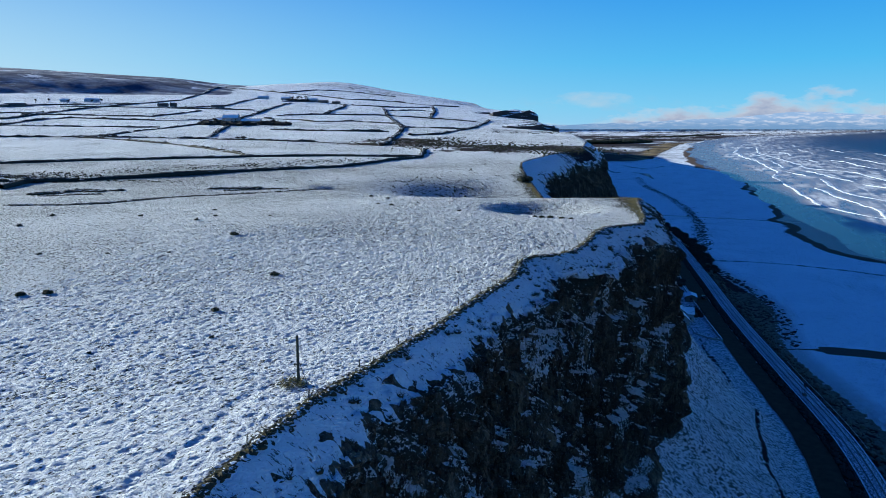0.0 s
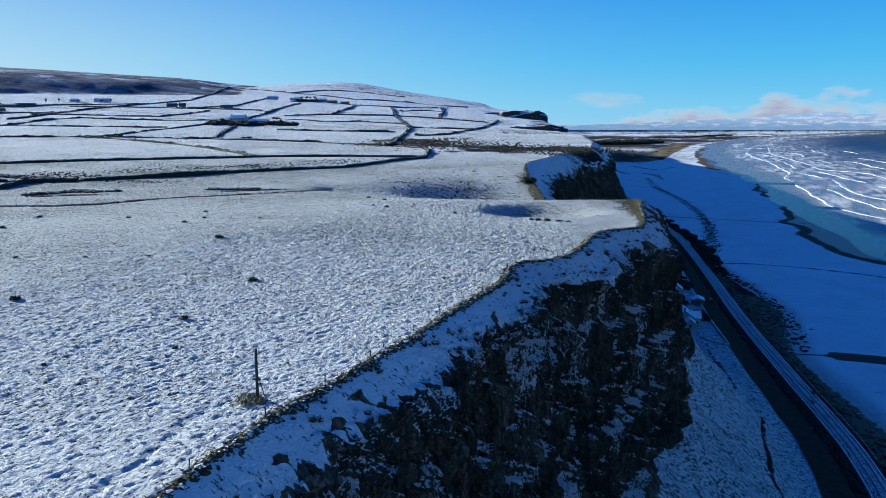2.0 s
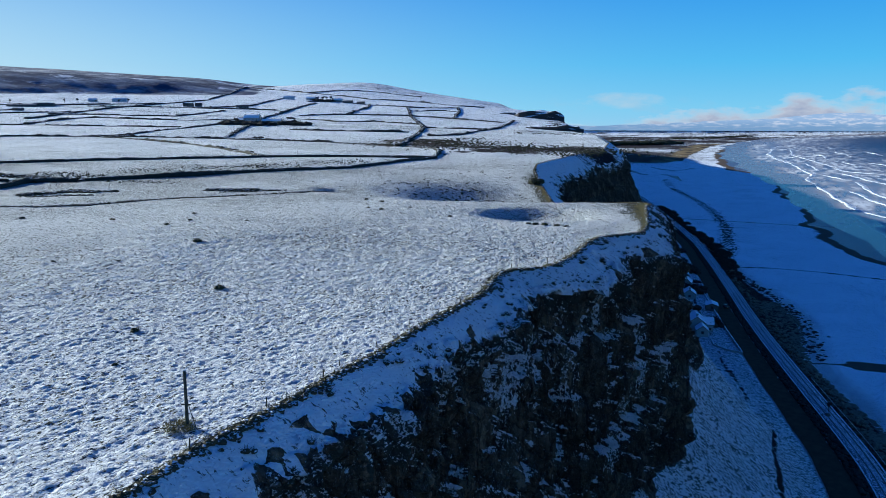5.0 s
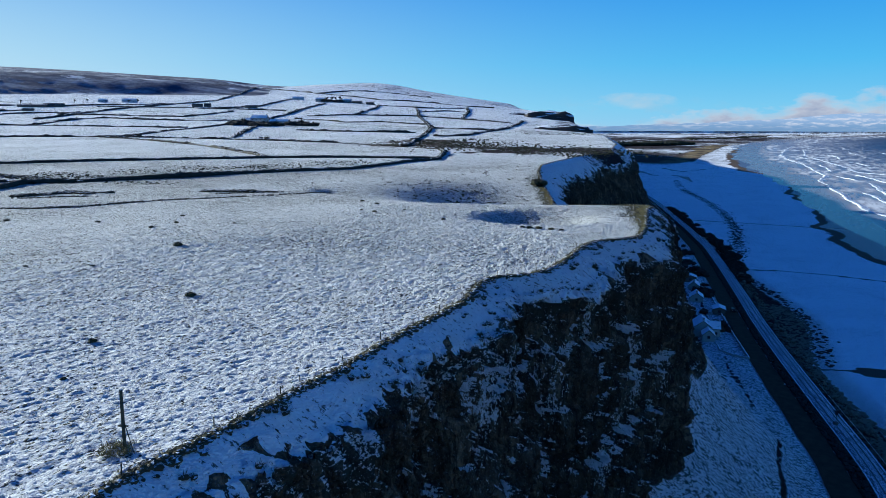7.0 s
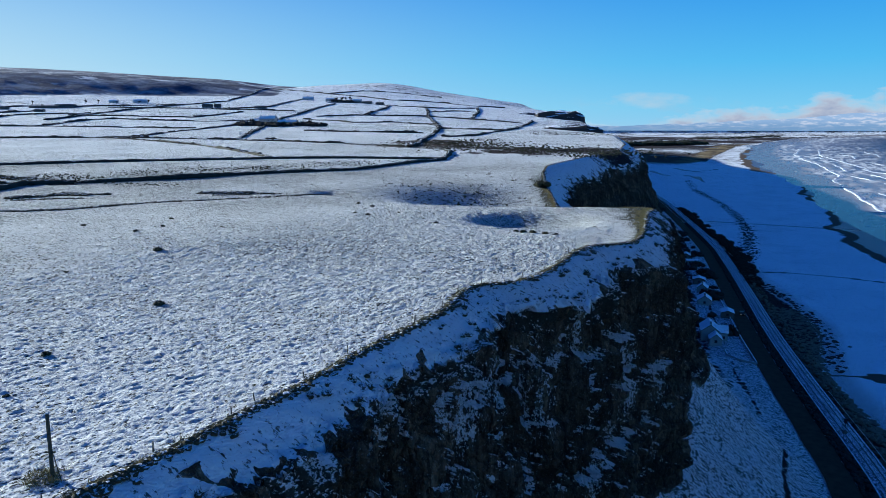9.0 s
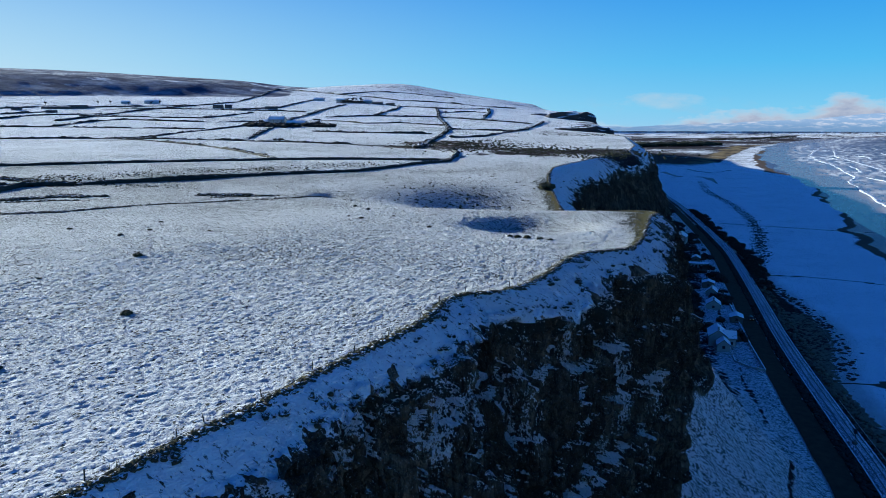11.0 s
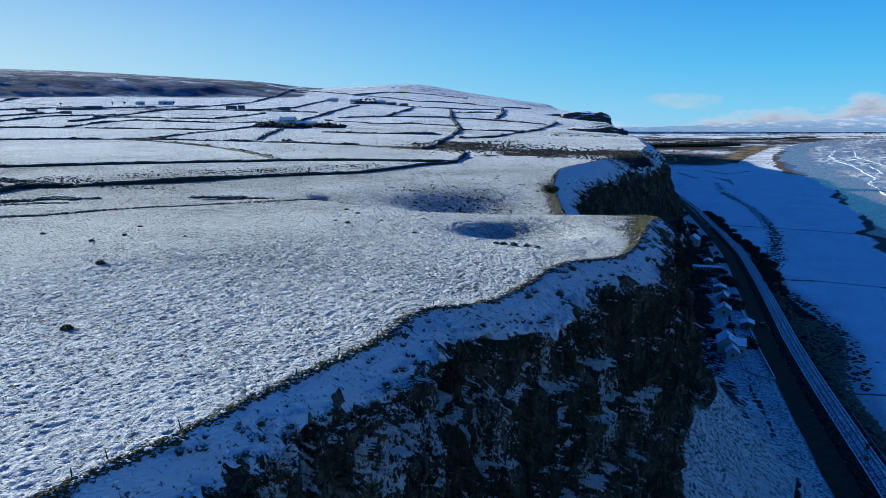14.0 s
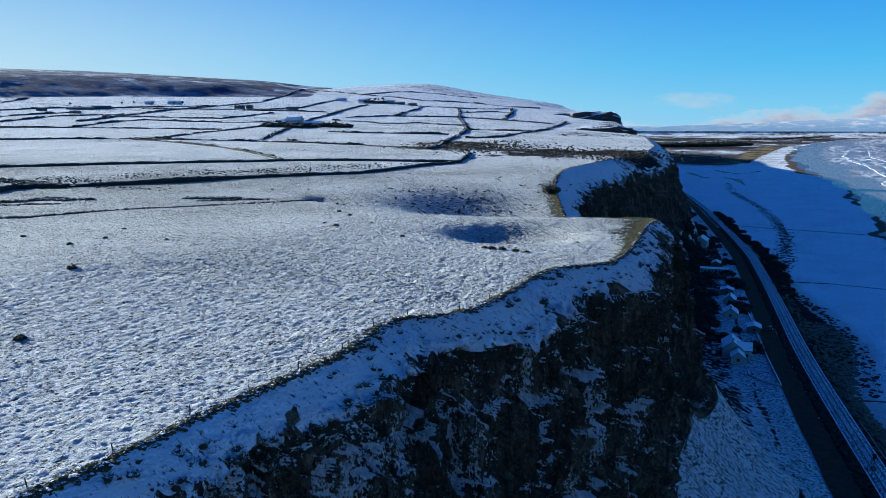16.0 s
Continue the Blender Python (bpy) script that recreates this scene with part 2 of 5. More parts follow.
    # the film's blue is sky reflection put into its base colour
    sand = m.mix(m.ramp(shoal, 0.65, 0.69), (0.12, 0.085, 0.065), m.mix(m.noise(0.012, 5, 0.6, m.stretch(1.0, 0.3, 1.0, m.stretch(turn=24))), (0.045, 0.075, 0.16), (0.15, 0.135, 0.17)))
    field = m.mix(m.ramp(shoal, 0.47, 0.52), field, sand)
    # basalt faces, with snow on ledges and in chutes
    streak = m.noise(1.1, 7, 0.72, m.stretch(1, 1, 0.13))
    stone = m.mix(m.ramp(streak, 0.3, 0.72), (0.075, 0.053, 0.036), (0.42, 0.30, 0.20))
    stone = m.mix(m.ramp(m.noise(0.28, 5, 0.65), 0.54, 0.68), stone, m.mix(m.noise(2.0, 4), (0.075, 0.075, 0.048), (0.30, 0.25, 0.17)))
    stone = m.mix(m.ramp(m.noise(0.055, 4, 0.6), 0.40, 0.56, 0.55, 0.0), stone, m.mix(streak, (0.022, 0.014, 0.009), (0.09, 0.06, 0.038)))
    wob = m.t.nodes.new("ShaderNodeVectorMath")
    wob.operation = "MULTIPLY_ADD"
    m.t.links.new(m.noise(0.6, 4, 0.6, out="Color"), wob.inputs[0])
    wob.inputs[1].default_value = (3.0, 3.0, 3.0)
    m.t.links.new(m.pos, wob.inputs[2])
    crack = m.voronoi(0.55, m.stretch(1.0, 1.0, 0.5, wob.outputs[0]), "DISTANCE_TO_EDGE")
    stone = m.mix(m.ramp(crack, 0.0, 0.07, 0.35, 1.0), (0.012, 0.011, 0.010), stone)
    shade_of = m.t.nodes.new("ShaderNodeSeparateColor")
    m.t.links.new(m.voronoi(0.5, m.stretch(1.0, 1.0, 0.45, wob.outputs[0]), out="Color"), shade_of.inputs[0])
    stone = m.mix(m.ramp(shade_of.outputs[0], 0.25, 1.0, 0.62, 0.0), stone, (0.030, 0.026, 0.022))
    chute = m.noise(0.13, 5, 0.62, m.stretch(1.0, 1.0, 0.45))
    ledge = m.math("ADD", m.math("MULTIPLY", m.attr("ledge"), 0.55), m.math("MULTIPLY", m.math("SUBTRACT", m.noise(2.6, 7, 0.74, m.stretch(1.0, 1.0, 0.6)), 0.5), 2.2))
    ledge = m.math("ADD", ledge, m.math("MULTIPLY", m.math("SUBTRACT", chute, 0.5), 3.0))
    stone = m.mix(m.ramp(m.noise(5.5, 5, 0.72, m.stretch(1.0, 1.0, 0.6)), 0.56, 0.66, 0.0, 0.22), stone, SNOW)
    face = m.mix(m.ramp(ledge, 0.38, 0.45, 0.0, 0.97), stone, SNOW)
    color = m.mix(m.ramp(m.math("ADD", rock, m.math("MULTIPLY", m.math("SUBTRACT", m.noise(0.7, 5, 0.7), 0.5), 0.9)), 0.45, 0.55), field, face)
    # tufts and lumps
    lumps = m.ramp(m.noise(4.8, 4, 0.60, m.stretch(1.0, 0.6, 1.0, m.stretch(turn=35))), 0.38, 0.76)
    rise = m.math("ADD", m.math("MULTIPLY", lumps, 0.8), m.math("ADD", m.math("MULTIPLY", m.noise(14.0, 2, 0.6), 0.16), m.math("MULTIPLY", m.noise(1.6, 2, 0.5, m.stretch(1.0, 0.55, 1.0, m.stretch(turn=35))), 0.55)))
    flat = m.math("SUBTRACT", m.math("SUBTRACT", 1.0, m.math("MULTIPLY", steep, 0.5)), m.math("MULTIPLY", m.attr("smooth"), 0.93))
    rise = m.math("ADD", rise, m.math("MULTIPLY", m.math("MULTIPLY", rock, m.ramp(crack, 0.0, 0.16)), 1.8))
    place_y = m.t.nodes.new("ShaderNodeSeparateXYZ")
    m.t.links.new(m.pos, place_y.inputs[0])
    rough_strip = m.math("MULTIPLY", m.ramp(place_y.outputs["Y"], 40.0, 130.0), m.ramp(place_y.outputs["Y"], 1500.0, 330.0, 0.0, 1.0))
    rise = m.math("ADD", rise, m.math("MULTIPLY", m.math("MULTIPLY", rough_strip, m.ramp(m.noise(0.9, 6, 0.74, m.stretch(1.0, 0.5, 1.0)), 0.42, 0.74)), 2.2))
    rise = m.math("ADD", rise, m.math("MULTIPLY", m.math("MULTIPLY", steep, stroke), -1.2))
    m.bump(m.math("MULTIPLY", rise, flat), 1.0, 0.37)
    gloss = m.math("MULTIPLY", m.ramp(shoal, 0.47, 0.52), m.ramp(shoal, 0.65, 0.69))
    return m.done(color, m.ramp(gloss, 0.0, 1.0, 0.95, 0.38), 0.0, m.ramp(gloss, 0.0, 1.0, 0.05, 0.10))


def sea_material():
    m = Nodes("sea_water")
    off = m.attr("off")
    warp = m.math("MULTIPLY", m.math("SUBTRACT", m.noise(0.004, 4, 0.55), 0.5), 70.0)
    run = m.math("ADD", off, warp)
    swell = m.math("FRACT", m.math("DIVIDE", run, 54.0))
    # spent foam lies in long streaks between the breakers
    near = m.ramp(off, 620.0, 90.0)
    wash = m.noise(0.05, 6, 0.70, m.stretch(1.0, 0.16, 1.0, m.stretch(turn=24)))
    patch = m.noise(0.0075, 4, 0.6, m.stretch(1.0, 0.4, 1.0, m.stretch(turn=24)))
    lace = m.math("MULTIPLY", m.math("MULTIPLY", m.ramp(wash, 0.40, 0.60), m.ramp(patch, 0.34, 0.58, 0.25, 1.0)), m.math("MULTIPLY", near, m.ramp(off, 10.0, 45.0, 0.06, 0.85)))
    flecks = m.math("MULTIPLY", m.ramp(m.noise(0.055, 5, 0.65, m.stretch(1.0, 0.35, 1.0, m.stretch(turn=24))), 0.66, 0.71), m.ramp(off, 1500.0, 300.0, 0.0, 0.8))
    foam = m.math("MAXIMUM", lace, flecks)
    water = m.mix(m.ramp(off, 40.0, 560.0), (0.13, 0.14, 0.20), (0.006, 0.030, 0.085))
    water = m.mix(m.ramp(off, 60.0, 0.0, 0.0, 0.7), water, (0.20, 0.15, 0.14))
    calm = m.ramp(off, 20.0, 170.0, 0.04, 1.0)
    m.bump(m.math("MULTIPLY", calm, m.math("ADD", m.noise(0.25, 5, 0.65), m.math("MULTIPLY", swell, 0.8))), 0.55, 0.9)
    return m.done(m.mix(foam, water, (0.82, 0.84, 0.86)), m.ramp(foam, 0.0, 0.6, m.ramp(off, 40.0, 220.0, 0.27, 0.40), 0.85), 0.0, m.ramp(off, 20.0, 420.0, 0.14, 0.10))


def plain(name, a, b, scale, rough=0.85, detail=5, bump=0.3, dist=0.03, snow=0.0, spec=0.3):
    """Two tones of one colour, mottled, with snow on what faces up."""
    m = Nodes(name)
    col = m.mix(m.noise(scale, detail, 0.6), a, b)
    if snow:
        lie = m.math("ADD", m.up(), m.math("MULTIPLY", m.math("SUBTRACT", m.noise(scale * 1.7, 4), 0.5), 0.8))
        col = m.mix(m.ramp(lie, 1.0 - snow, 1.12 - snow), col, SNOW)
    m.bump(m.noise(scale * 3, 4), bump, dist)
    return m.done(col, rough, 0.0, spec)


M_GROUND, M_SEA = ground_material(), sea_material()
M_ROAD = plain("damp_asphalt", (0.035, 0.022, 0.013), (0.13, 0.082, 0.05), 0.5, 0.9, 8, spec=0.05)
M_BALLAST = plain("snowy_ballast", (0.05, 0.046, 0.042), (0.13, 0.12, 0.11), 1.5, 0.9, snow=0.07)
M_STEEL = plain("rail_steel", (0.10, 0.075, 0.06), (0.17, 0.13, 0.11), 2.0, 0.5)
M_WOOD = plain("weathered_post", (0.035, 0.04, 0.03), (0.075, 0.075, 0.055), 3.0, 0.9)
M_HEDGE = plain("bare_hedge", (0.02, 0.02, 0.016), (0.065, 0.055, 0.038), 0.6, 0.95, snow=0.05)
M_GORSE = plain("dark_gorse", (0.018, 0.024, 0.010), (0.06, 0.055, 0.028), 1.5, 0.95)
M_DUNE = plain("dune_grass", (0.075, 0.062, 0.044), (0.24, 0.19, 0.13), 1.6, 0.95)
M_DRY = plain("dry_grass", (0.14, 0.12, 0.055), (0.30, 0.25, 0.12), 1.2, 0.95)

# ---- the lie of the land ----
EYE_MID = np.array((13.0, 16.0, 84.3))
AX, AY = 0.38, 0.925          # along the cliff
NX, NY = 0.925, -0.38         # out from the cliff, to the sea


def squash(x, y, z):
    """Draws what lies past 2.5 km nearer along the line of sight, so that the bay's far end fits in 4.9 km."""
    dx, dy = x - EYE_MID[0], y - EYE_MID[1]
    r = np.hypot(dx, dy) + 1e-6
    k = np.where(r > 2500, (2500 + 2250 * (1 - np.exp(-(r - 2500) / 2250))) / r, 1.0)
    return EYE_MID[0] + dx * k, EYE_MID[1] + dy * k, EYE_MID[2] + (z - EYE_MID[2]) * k


# cliff edge: along, out
EDGE = smooth_line([(-61.1, -22.4), (-20.5, -24.9), (29.1, -28.7), (40.3, -30.0), (47.4, -30.5), (55.2, -29.6), (61.9, -29.0), (68.6, -28.2), (77.1, -28.0), (85.7, -27.3), (92.2, -26.9), (99.2, -28.3), (104.0, -28.1), (106.7, -24.4), (110.7, -22.7), (118.1, -22.0), (127.4, -22.3), (134.5, -21.7), (137.1, -18.9), (141.9, -16.1), (154.5, -17.2), (171.9, -20.0), (190.7, -23.2), (204.1, -24.2), (207.5, -27.8), (220.1, -49.5), (229.5, -53.9), (256.0, -65.4), (281.6, -78), (319, -91.3), (358, -102), (408, -104), (455, -103.6), (486.6, -97.2), (560, -108), (700, -150), (895, -222), (1010, -250), (1250, -340), (1420, -387), (1600, -478), (1900, -660), (2600, -1000), (9000, -5200), (30000, -20000)])
PROFILE = smooth_line([(-200, 62), (0, 62.2), (100, 63), (200, 63.6), (300, 65), (390, 68), (480, 71), (600, 78.5), (735, 88), (912, 99), (1155, 118), (1290, 128),
                       (1700, 165), (2000, 192), (2200, 206), (2350, 212), (2600, 203), (3500, 140), (9000, 100)])      # along x = -250
RISE_LEFT = smooth_line([(0, 0), (500, 0.0), (1155, 0.03), (1700, 0.038), (2200, 0.042), (9000, 0.045)])
FALL_RIGHT = smooth_line([(0, 0), (480, 0.006), (700, 0.02), (912, 0.05), (1290, 0.073), (1700, 0.105), (2000, 0.13), (2200, 0.14), (9000, 0.15)])


DIP = ((-38, 248), (-9, 228), (10, 217), (22, 212), (36, 213), (50, 215))       # a dip in the turf behind the point


def along_line(x, y, pts):
    """Distance of places from a bent line."""
    best = np.full(np.shape(x), 1e9)
    for (x0, y0), (x1, y1) in zip(pts, pts[1:]):
        vx, vy = x1 - x0, y1 - y0
        t = np.clip(((x - x0) * vx + (y - y0) * vy) / (vx * vx + vy * vy), 0, 1)
        best = np.minimum(best, np.hypot(x - x0 - t * vx, y - y0 - t * vy))
    return best


RISE_NEAR = smooth_line([(0, -0.3), (59, -0.3), (79, 0.9), (95, 1.4), (123, 2.6), (133, 3.0), (160, 2.5), (176, 2.3), (192, 2.0), (205, 1.2), (217, 0.3), (236, 0.0)])       # the swell of the clifftop: y, height


def hill(x, y):
    """Height of the pasture and the hill above the cliff, without the moor's scarp."""
    d = np.clip(x, -2600, 900) + 250
    right = 0.5 * (d + np.sqrt(d * d + 120.0 ** 2))
    z = PROFILE(y, 60) + RISE_LEFT(y, 60) * (right - d) - FALL_RIGHT(y, 60) * right
    z = z + 12 * np.exp(-((x + 1500) / 500) ** 2 - ((y - 2350) / 500) ** 2)
    z = z - 20 * np.exp(-((x + 640) / 130) ** 2 - ((y - 2080) / 330) ** 2) + 13 * np.exp(-((x + 300) / 120) ** 2 - ((y - 2300) / 250) ** 2)
    z = z - 8 * np.exp(-((x - 180) / 130) ** 2 - ((y - 1950) / 230) ** 2)
    z = z + RISE_NEAR(y, 8)
    # the bowl above the gully, and a small pit
    p, q = -0.83 * (x - 17) + 0.56 * (y - 251), 0.56 * (x - 17) + 0.83 * (y - 251)
    z = z - 7.6 * np.exp(-((p / 32) ** 2 + (q / 31) ** 2) ** 1.2)
    p, q = -0.83 * (x - 23.7) + 0.56 * (y - 169.6), 0.56 * (x - 23.7) + 0.83 * (y - 169.6)
    z = z - 2.9 * np.exp(-((p / 11) ** 2 + (q / 12) ** 2) ** 1.7)
    z = z - 1.9 * np.exp(-(along_line(x, y, DIP) / 5.0) ** 2)
    return z + 0.5 * fractal(x / 60, y / 60, 3, 3) * step01(40, 200, y) + 2.0 * fractal(x / 180, y / 180, 5, 3) * step01(350, 900, y)



BEARINGS = np.radians(np.linspace(-60, 5, 66))
RANGES = np.geomspace(900, 4000, 160)
CREST = ((hill(RANGES[None, :] * np.sin(BEARINGS)[:, None], RANGES[None, :] * np.cos(BEARINGS)[:, None]) - 84) / RANGES[None, :]).max(1)


def upland(x, y):
    """The hill, with the moor's steep shaded scarp, whose crest keeps the hill's outline."""
    z = hill(x, y)
    s = np.clip((y - 1320 - 0.75 * (x + 650)) * 0.8, 0, None) * step01(-400, -720, x + 0.22 * (y - 1700))
    far = np.hypot(x, y)
    line = 84 + np.interp(np.arctan2(x, y), BEARINGS, CREST) * far - 0.03 * np.clip(s - 190, 0, None) - 0.5 - 0.003 * far
    up = z + s * 0.205 + 2.2 * np.clip(s / 40, 0, 1) * fractal(x / 28, y / 40, 98, 4, 0.7)
    d = line - up
    low = up + 0.5 * (d - np.sqrt(d * d + 100)) + 0 * z
    return np.where(s > 0, np.maximum(z, low + 5.0 * np.exp(-s / 15) - 0.0) * np.clip(s / 30, 0, 1) + z * (1 - np.clip(s / 30, 0, 1)), z)


ROAD = smooth_line([(-100, 48), (100, 72), (145, 88), (165, 94.2), (185, 98.6), (205, 101.6), (230, 105.8), (261, 111), (289, 116), (317, 121.4), (360, 130.5), (426, 144), (510, 160), (600, 172),
                    (800, 196), (1150, 225), (1800, 260), (4000, 330), (9000, 400)])          # y: x of its middle
SCRUB = smooth_line([(-100, 110), (186, 122), (207, 124), (239, 126.5), (264, 131), (315, 152), (350, 157), (398, 159), (500, 175), (9000, 600)])
WATER = smooth_line([(-200, 560), (330, 430), (395, 340), (440, 293), (470, 288), (525, 310), (602, 330), (730, 372), (885, 420), (1121, 500), (1424, 590), (1654, 651), (2394, 883),
                     (3591, 1351), (5960, 2565), (12000, 7000), (40000, 26000)])


BEACH = smooth_line([(1300, 260), (1500, 240), (1700, 211), (1940, 160), (2480, 138), (3450, 148), (4300, 130), (5600, 105), (9000, 120)])     # width of the snowy beach


def low_ground(x, y):
    """Height of the shore below the cliff."""
    xr, xs, xw = ROAD(y, 15), SCRUB(y, 10), WATER(y, 30)
    z = 3.2 - 2.0 * step01(0, 1, (x - xr - 9) / np.maximum(xs - xr - 9, 4))
    t = (x - xs) / np.maximum(xw - xs, 20)
    sand = 1.2 - 1.2 * np.clip(t, 0, 1) - np.clip(t - 1, 0, 5) * 3.0 + 0.09 * fractal(x / 55, y / 90, 87, 4) * step01(0.3, 0.8, t)
    z = np.where(x > xs, sand, z)
    return z


def cliff_profile(a):
    """At a along the cliff: edge, height and width of the brow, the face's foot and lean, and where the foot slope ends."""
    e, far, o = EDGE(a, 0.8), step01(225, 330, a), 0 * a
    brow_w = 5.2 + 1.6 * value_noise(a / 9, o + 0.5, 31) + 0.6 * value_noise(a / 2.9, o, 32) + 0.2 * value_noise(a / 1.1, o, 36) + 7 * far
    top = upland(AX * a + NX * e, AY * a + NY * e)
    brow_z = top - brow_w * (0.68 + 0.18 * value_noise(a / 14, o + 3.5, 33))
    foot_z = 27 - 4.2 * step01(170, 150, a) + 3.0 * value_noise(a / 22, o + 1.5, 34) + 4.5 * np.abs(value_noise(a / 6, o, 35)) * (1 - far) - 2 * far
    lean = 7.5 - 4.2 * step01(122, 138, a) * step01(186, 168, a) + 3.0 * np.exp(-((a - 202) / 13) ** 2) + 1.5 * value_noise(a / 30, o, 60) + 6 * far
    u0 = brow_w + lean
    yr = AY * a + NY * (e + 42)
    for _ in range(4):
        u1 = (ROAD(yr, 15) - 4.6 - AX * a) / NX - e
        yr = AY * a + NY * (e + u1)
    u1 = np.maximum(u1, u0 + 12)
    run = (u1 - u0) * (1 - 0.52 * far)
    return e, far, brow_w, top, brow_z, foot_z, lean, u0, u1, run


def foot_slope(u, u0, run, foot_z):
    t = np.clip((u - u0) / run, 0, 1)
    return 3.4 + (foot_z - 3.4) * (1 - t) ** 1.45


def foot_height(x, y):
    """Height of the slope and the flat between the cliff and the road."""
    det = AX * NY - NX * AY
    a, c = np.array([(x * NY - NX * y) / det]), np.array([(AX * y - AY * x) / det])
    e, far, brow_w, top, brow_z, foot_z, lean, u0, u1, run = cliff_profile(a)
    return float(foot_slope(c - e, u0, run, foot_z)[0])


def grid_mesh(name, X, Y, Z, material, smooth=True):
    n, m = X.shape
    co = np.stack([X, Y, Z], -1).reshape(-1, 3)
    idx = np.arange(n * m).reshape(n, m)
    quads = np.stack([idx[:-1, :-1], idx[:-1, 1:], idx[1:, 1:], idx[1:, :-1]], -1).reshape(-1, 4)
    me = bpy.data.meshes.new(name)
    me.vertices.add(len(co))
    me.vertices.foreach_set("co", co.ravel())
    me.loops.add(quads.size)
    me.loops.foreach_set("vertex_index", quads.ravel().astype(np.int32))
    me.polygons.add(len(quads))
    me.polygons.foreach_set("loop_start", np.arange(0, quads.size, 4, dtype=np.int32))
    me.polygons.foreach_set("use_smooth", np.full(len(quads), smooth))
    me.update(calc_edges=True)
    me.materials.append(material)
    return me


def layer(me, name, values):
    a = me.attributes.new(name, "FLOAT", "POINT")
    a.data.foreach_set("value", np.asarray(values, np.float32).ravel())


def growing(a, b, s, ratio):
    out = [a]
    while out[-1] < b:
        out.append(out[-1] + s)
        s *= ratio
    return np.array(out)


def build_ground():
    along = np.concatenate([np.arange(-60, 24, 2.0), np.arange(24, 120, 0.2), np.arange(120, 160, 0.27), np.arange(160, 225, 0.4), np.arange(225, 330, 0.8), growing(330, 700, 0.9, 1.012), growing(703, 24000, 4.0, 1.034)])
    inland = -np.concatenate([np.arange(0.0, 52, 0.2), growing(52.1, 4200, 0.21, 1.022)])[::-1]
    nf, nt, nb = 150, 48, 110
    a = along[:, None]
    e, far, brow_w, top, brow_z, foot_z, lean, u0, u1, run = cliff_profile(a)
    X = [AX * a + NX * (e + inland[None, :])]
    Y = [AY * a + NY * (e + inland[None, :])]
    Z = [upland(X[0], Y[0])]
    near = 1 - step01(110, 330, a + 0.0 * inland[None, :])
    lx, ly = 0.82 * X[0] - 0.57 * Y[0], 0.57 * X[0] + 0.82 * Y[0]
    ly, lx = ly + 0.25 * value_noise(lx * 0.8, ly * 0.8, 49), lx + 0.25 * value_noise(lx * 0.7, ly * 0.7, 50)
    tuss = (0.108 * step01(-0.35, 0.9, value_noise(lx * 4.5, ly * 2.8, 41)) - 0.04 + 0.045 * value_noise(lx * 5.2, ly * 3.4, 43) - 0.03 * step01(0.6, 0.95, value_noise(lx * 1.9, ly * 1.1, 48))) * step01(-120, -60, inland[None, :] + 0 * a) + 0.13 * fractal(lx * 0.9, ly * 0.55, 44, 3, 0.65) * step01(70, 150, Y[0]) * step01(360, 260, Y[0]) + 0.05 * fractal(lx * 0.25, ly * 0.2, 45, 2) + 0.1
    Z[0] = Z[0] + (tuss - 0.1) * (0.5 + 0.5 * near) * step01(-300, -20, inland[None, :] + 0 * a)
    # a sheep track worn along the edge
    worn = np.exp(-((inland[None, :] + 5.0 + 0.8 * value_noise(a / 9, a * 0, 46)) / 0.5) ** 2)
    Z[0] = Z[0] - 0.11 * worn * (1 - step01(42, 58, a))
    # bare grass, thicker on mid pasture to stand in for tussock shadows
    rock, scrub, wet, grass = [0 * Z[0]], [0 * Z[0]], [0 * Z[0]], [0.9 * np.exp(-((inland[None, :] + 0.2) / 0.45) ** 2) + 0.85 * (0.7 + 0.9 * fractal(X[0] / 0.9, Y[0] / 0.9, 95, 3)) * np.exp(-((inland[None, :] + 0.6) / (2.4 + 1.8 * step01(180, 195, a) + 1.2 * value_noise(a / 8, a * 0, 47))) ** 2) * step01(138, 170, a) * step01(330, 262, a) + (0.02 + 0.07 * step01(230, 290, Y[0]) * step01(460, 390, Y[0]) + 0.12 * step01(395, 430, Y[0]) * step01(1300, 1000, Y[0]) * cells(X[0] / 160, Y[0] / 110, 40)[0] + 0.09 * step01(0, -110, X[0]) * step01(110, 180, Y[0]) * step01(420, 360, Y[0]) + 0.075 * step01(50, 140, Y[0]) * (0.6 + 0.4 * step01(420, 300, Y[0])) + 0.07 * step01(150, 200, Y[0]) * step01(330, 290, Y[0] - 0.55 * X[0] - 60)) * (1 + 0.4 * fractal(X[0] / 40, Y[0] / 40, 94, 3)) + 0 * Z[0]]
    point = along_line(X[0], Y[0], [(40, 214), (50, 203), (55, 198), (51, 186), (47, 172)]) + 1.6 * fractal(X[0] / 3, Y[0] / 3, 39, 3)
    grass[0] = np.maximum(grass[0], 0.95 * step01(6.5, 1.5, point) * (0.75 + 0.5 * fractal(X[0] / 1.3, Y[0] / 1.3, 38, 3)))
    level = [0.3 * step01(180, 500, Y[0])]
    ledge, brow = [0 * Z[0]], [0 * Z[0]]

    def add(u, z, r=0.0, s=0.0, w=0.0, g=0.0, shift=0.0, lv=0.0, sh=0.0, bw=0.0):
        X.append(AX * a + NX * (e + u) + AX * shift)
        Y.append(AY * a + NY * (e + u) + AY * shift)
        Z.append(z)
        for lst, v in ((rock, r), (scrub, s), (wet, w), (grass, g), (level, lv), (ledge, sh), (brow, bw)):
            lst.append(v + 0 * z)

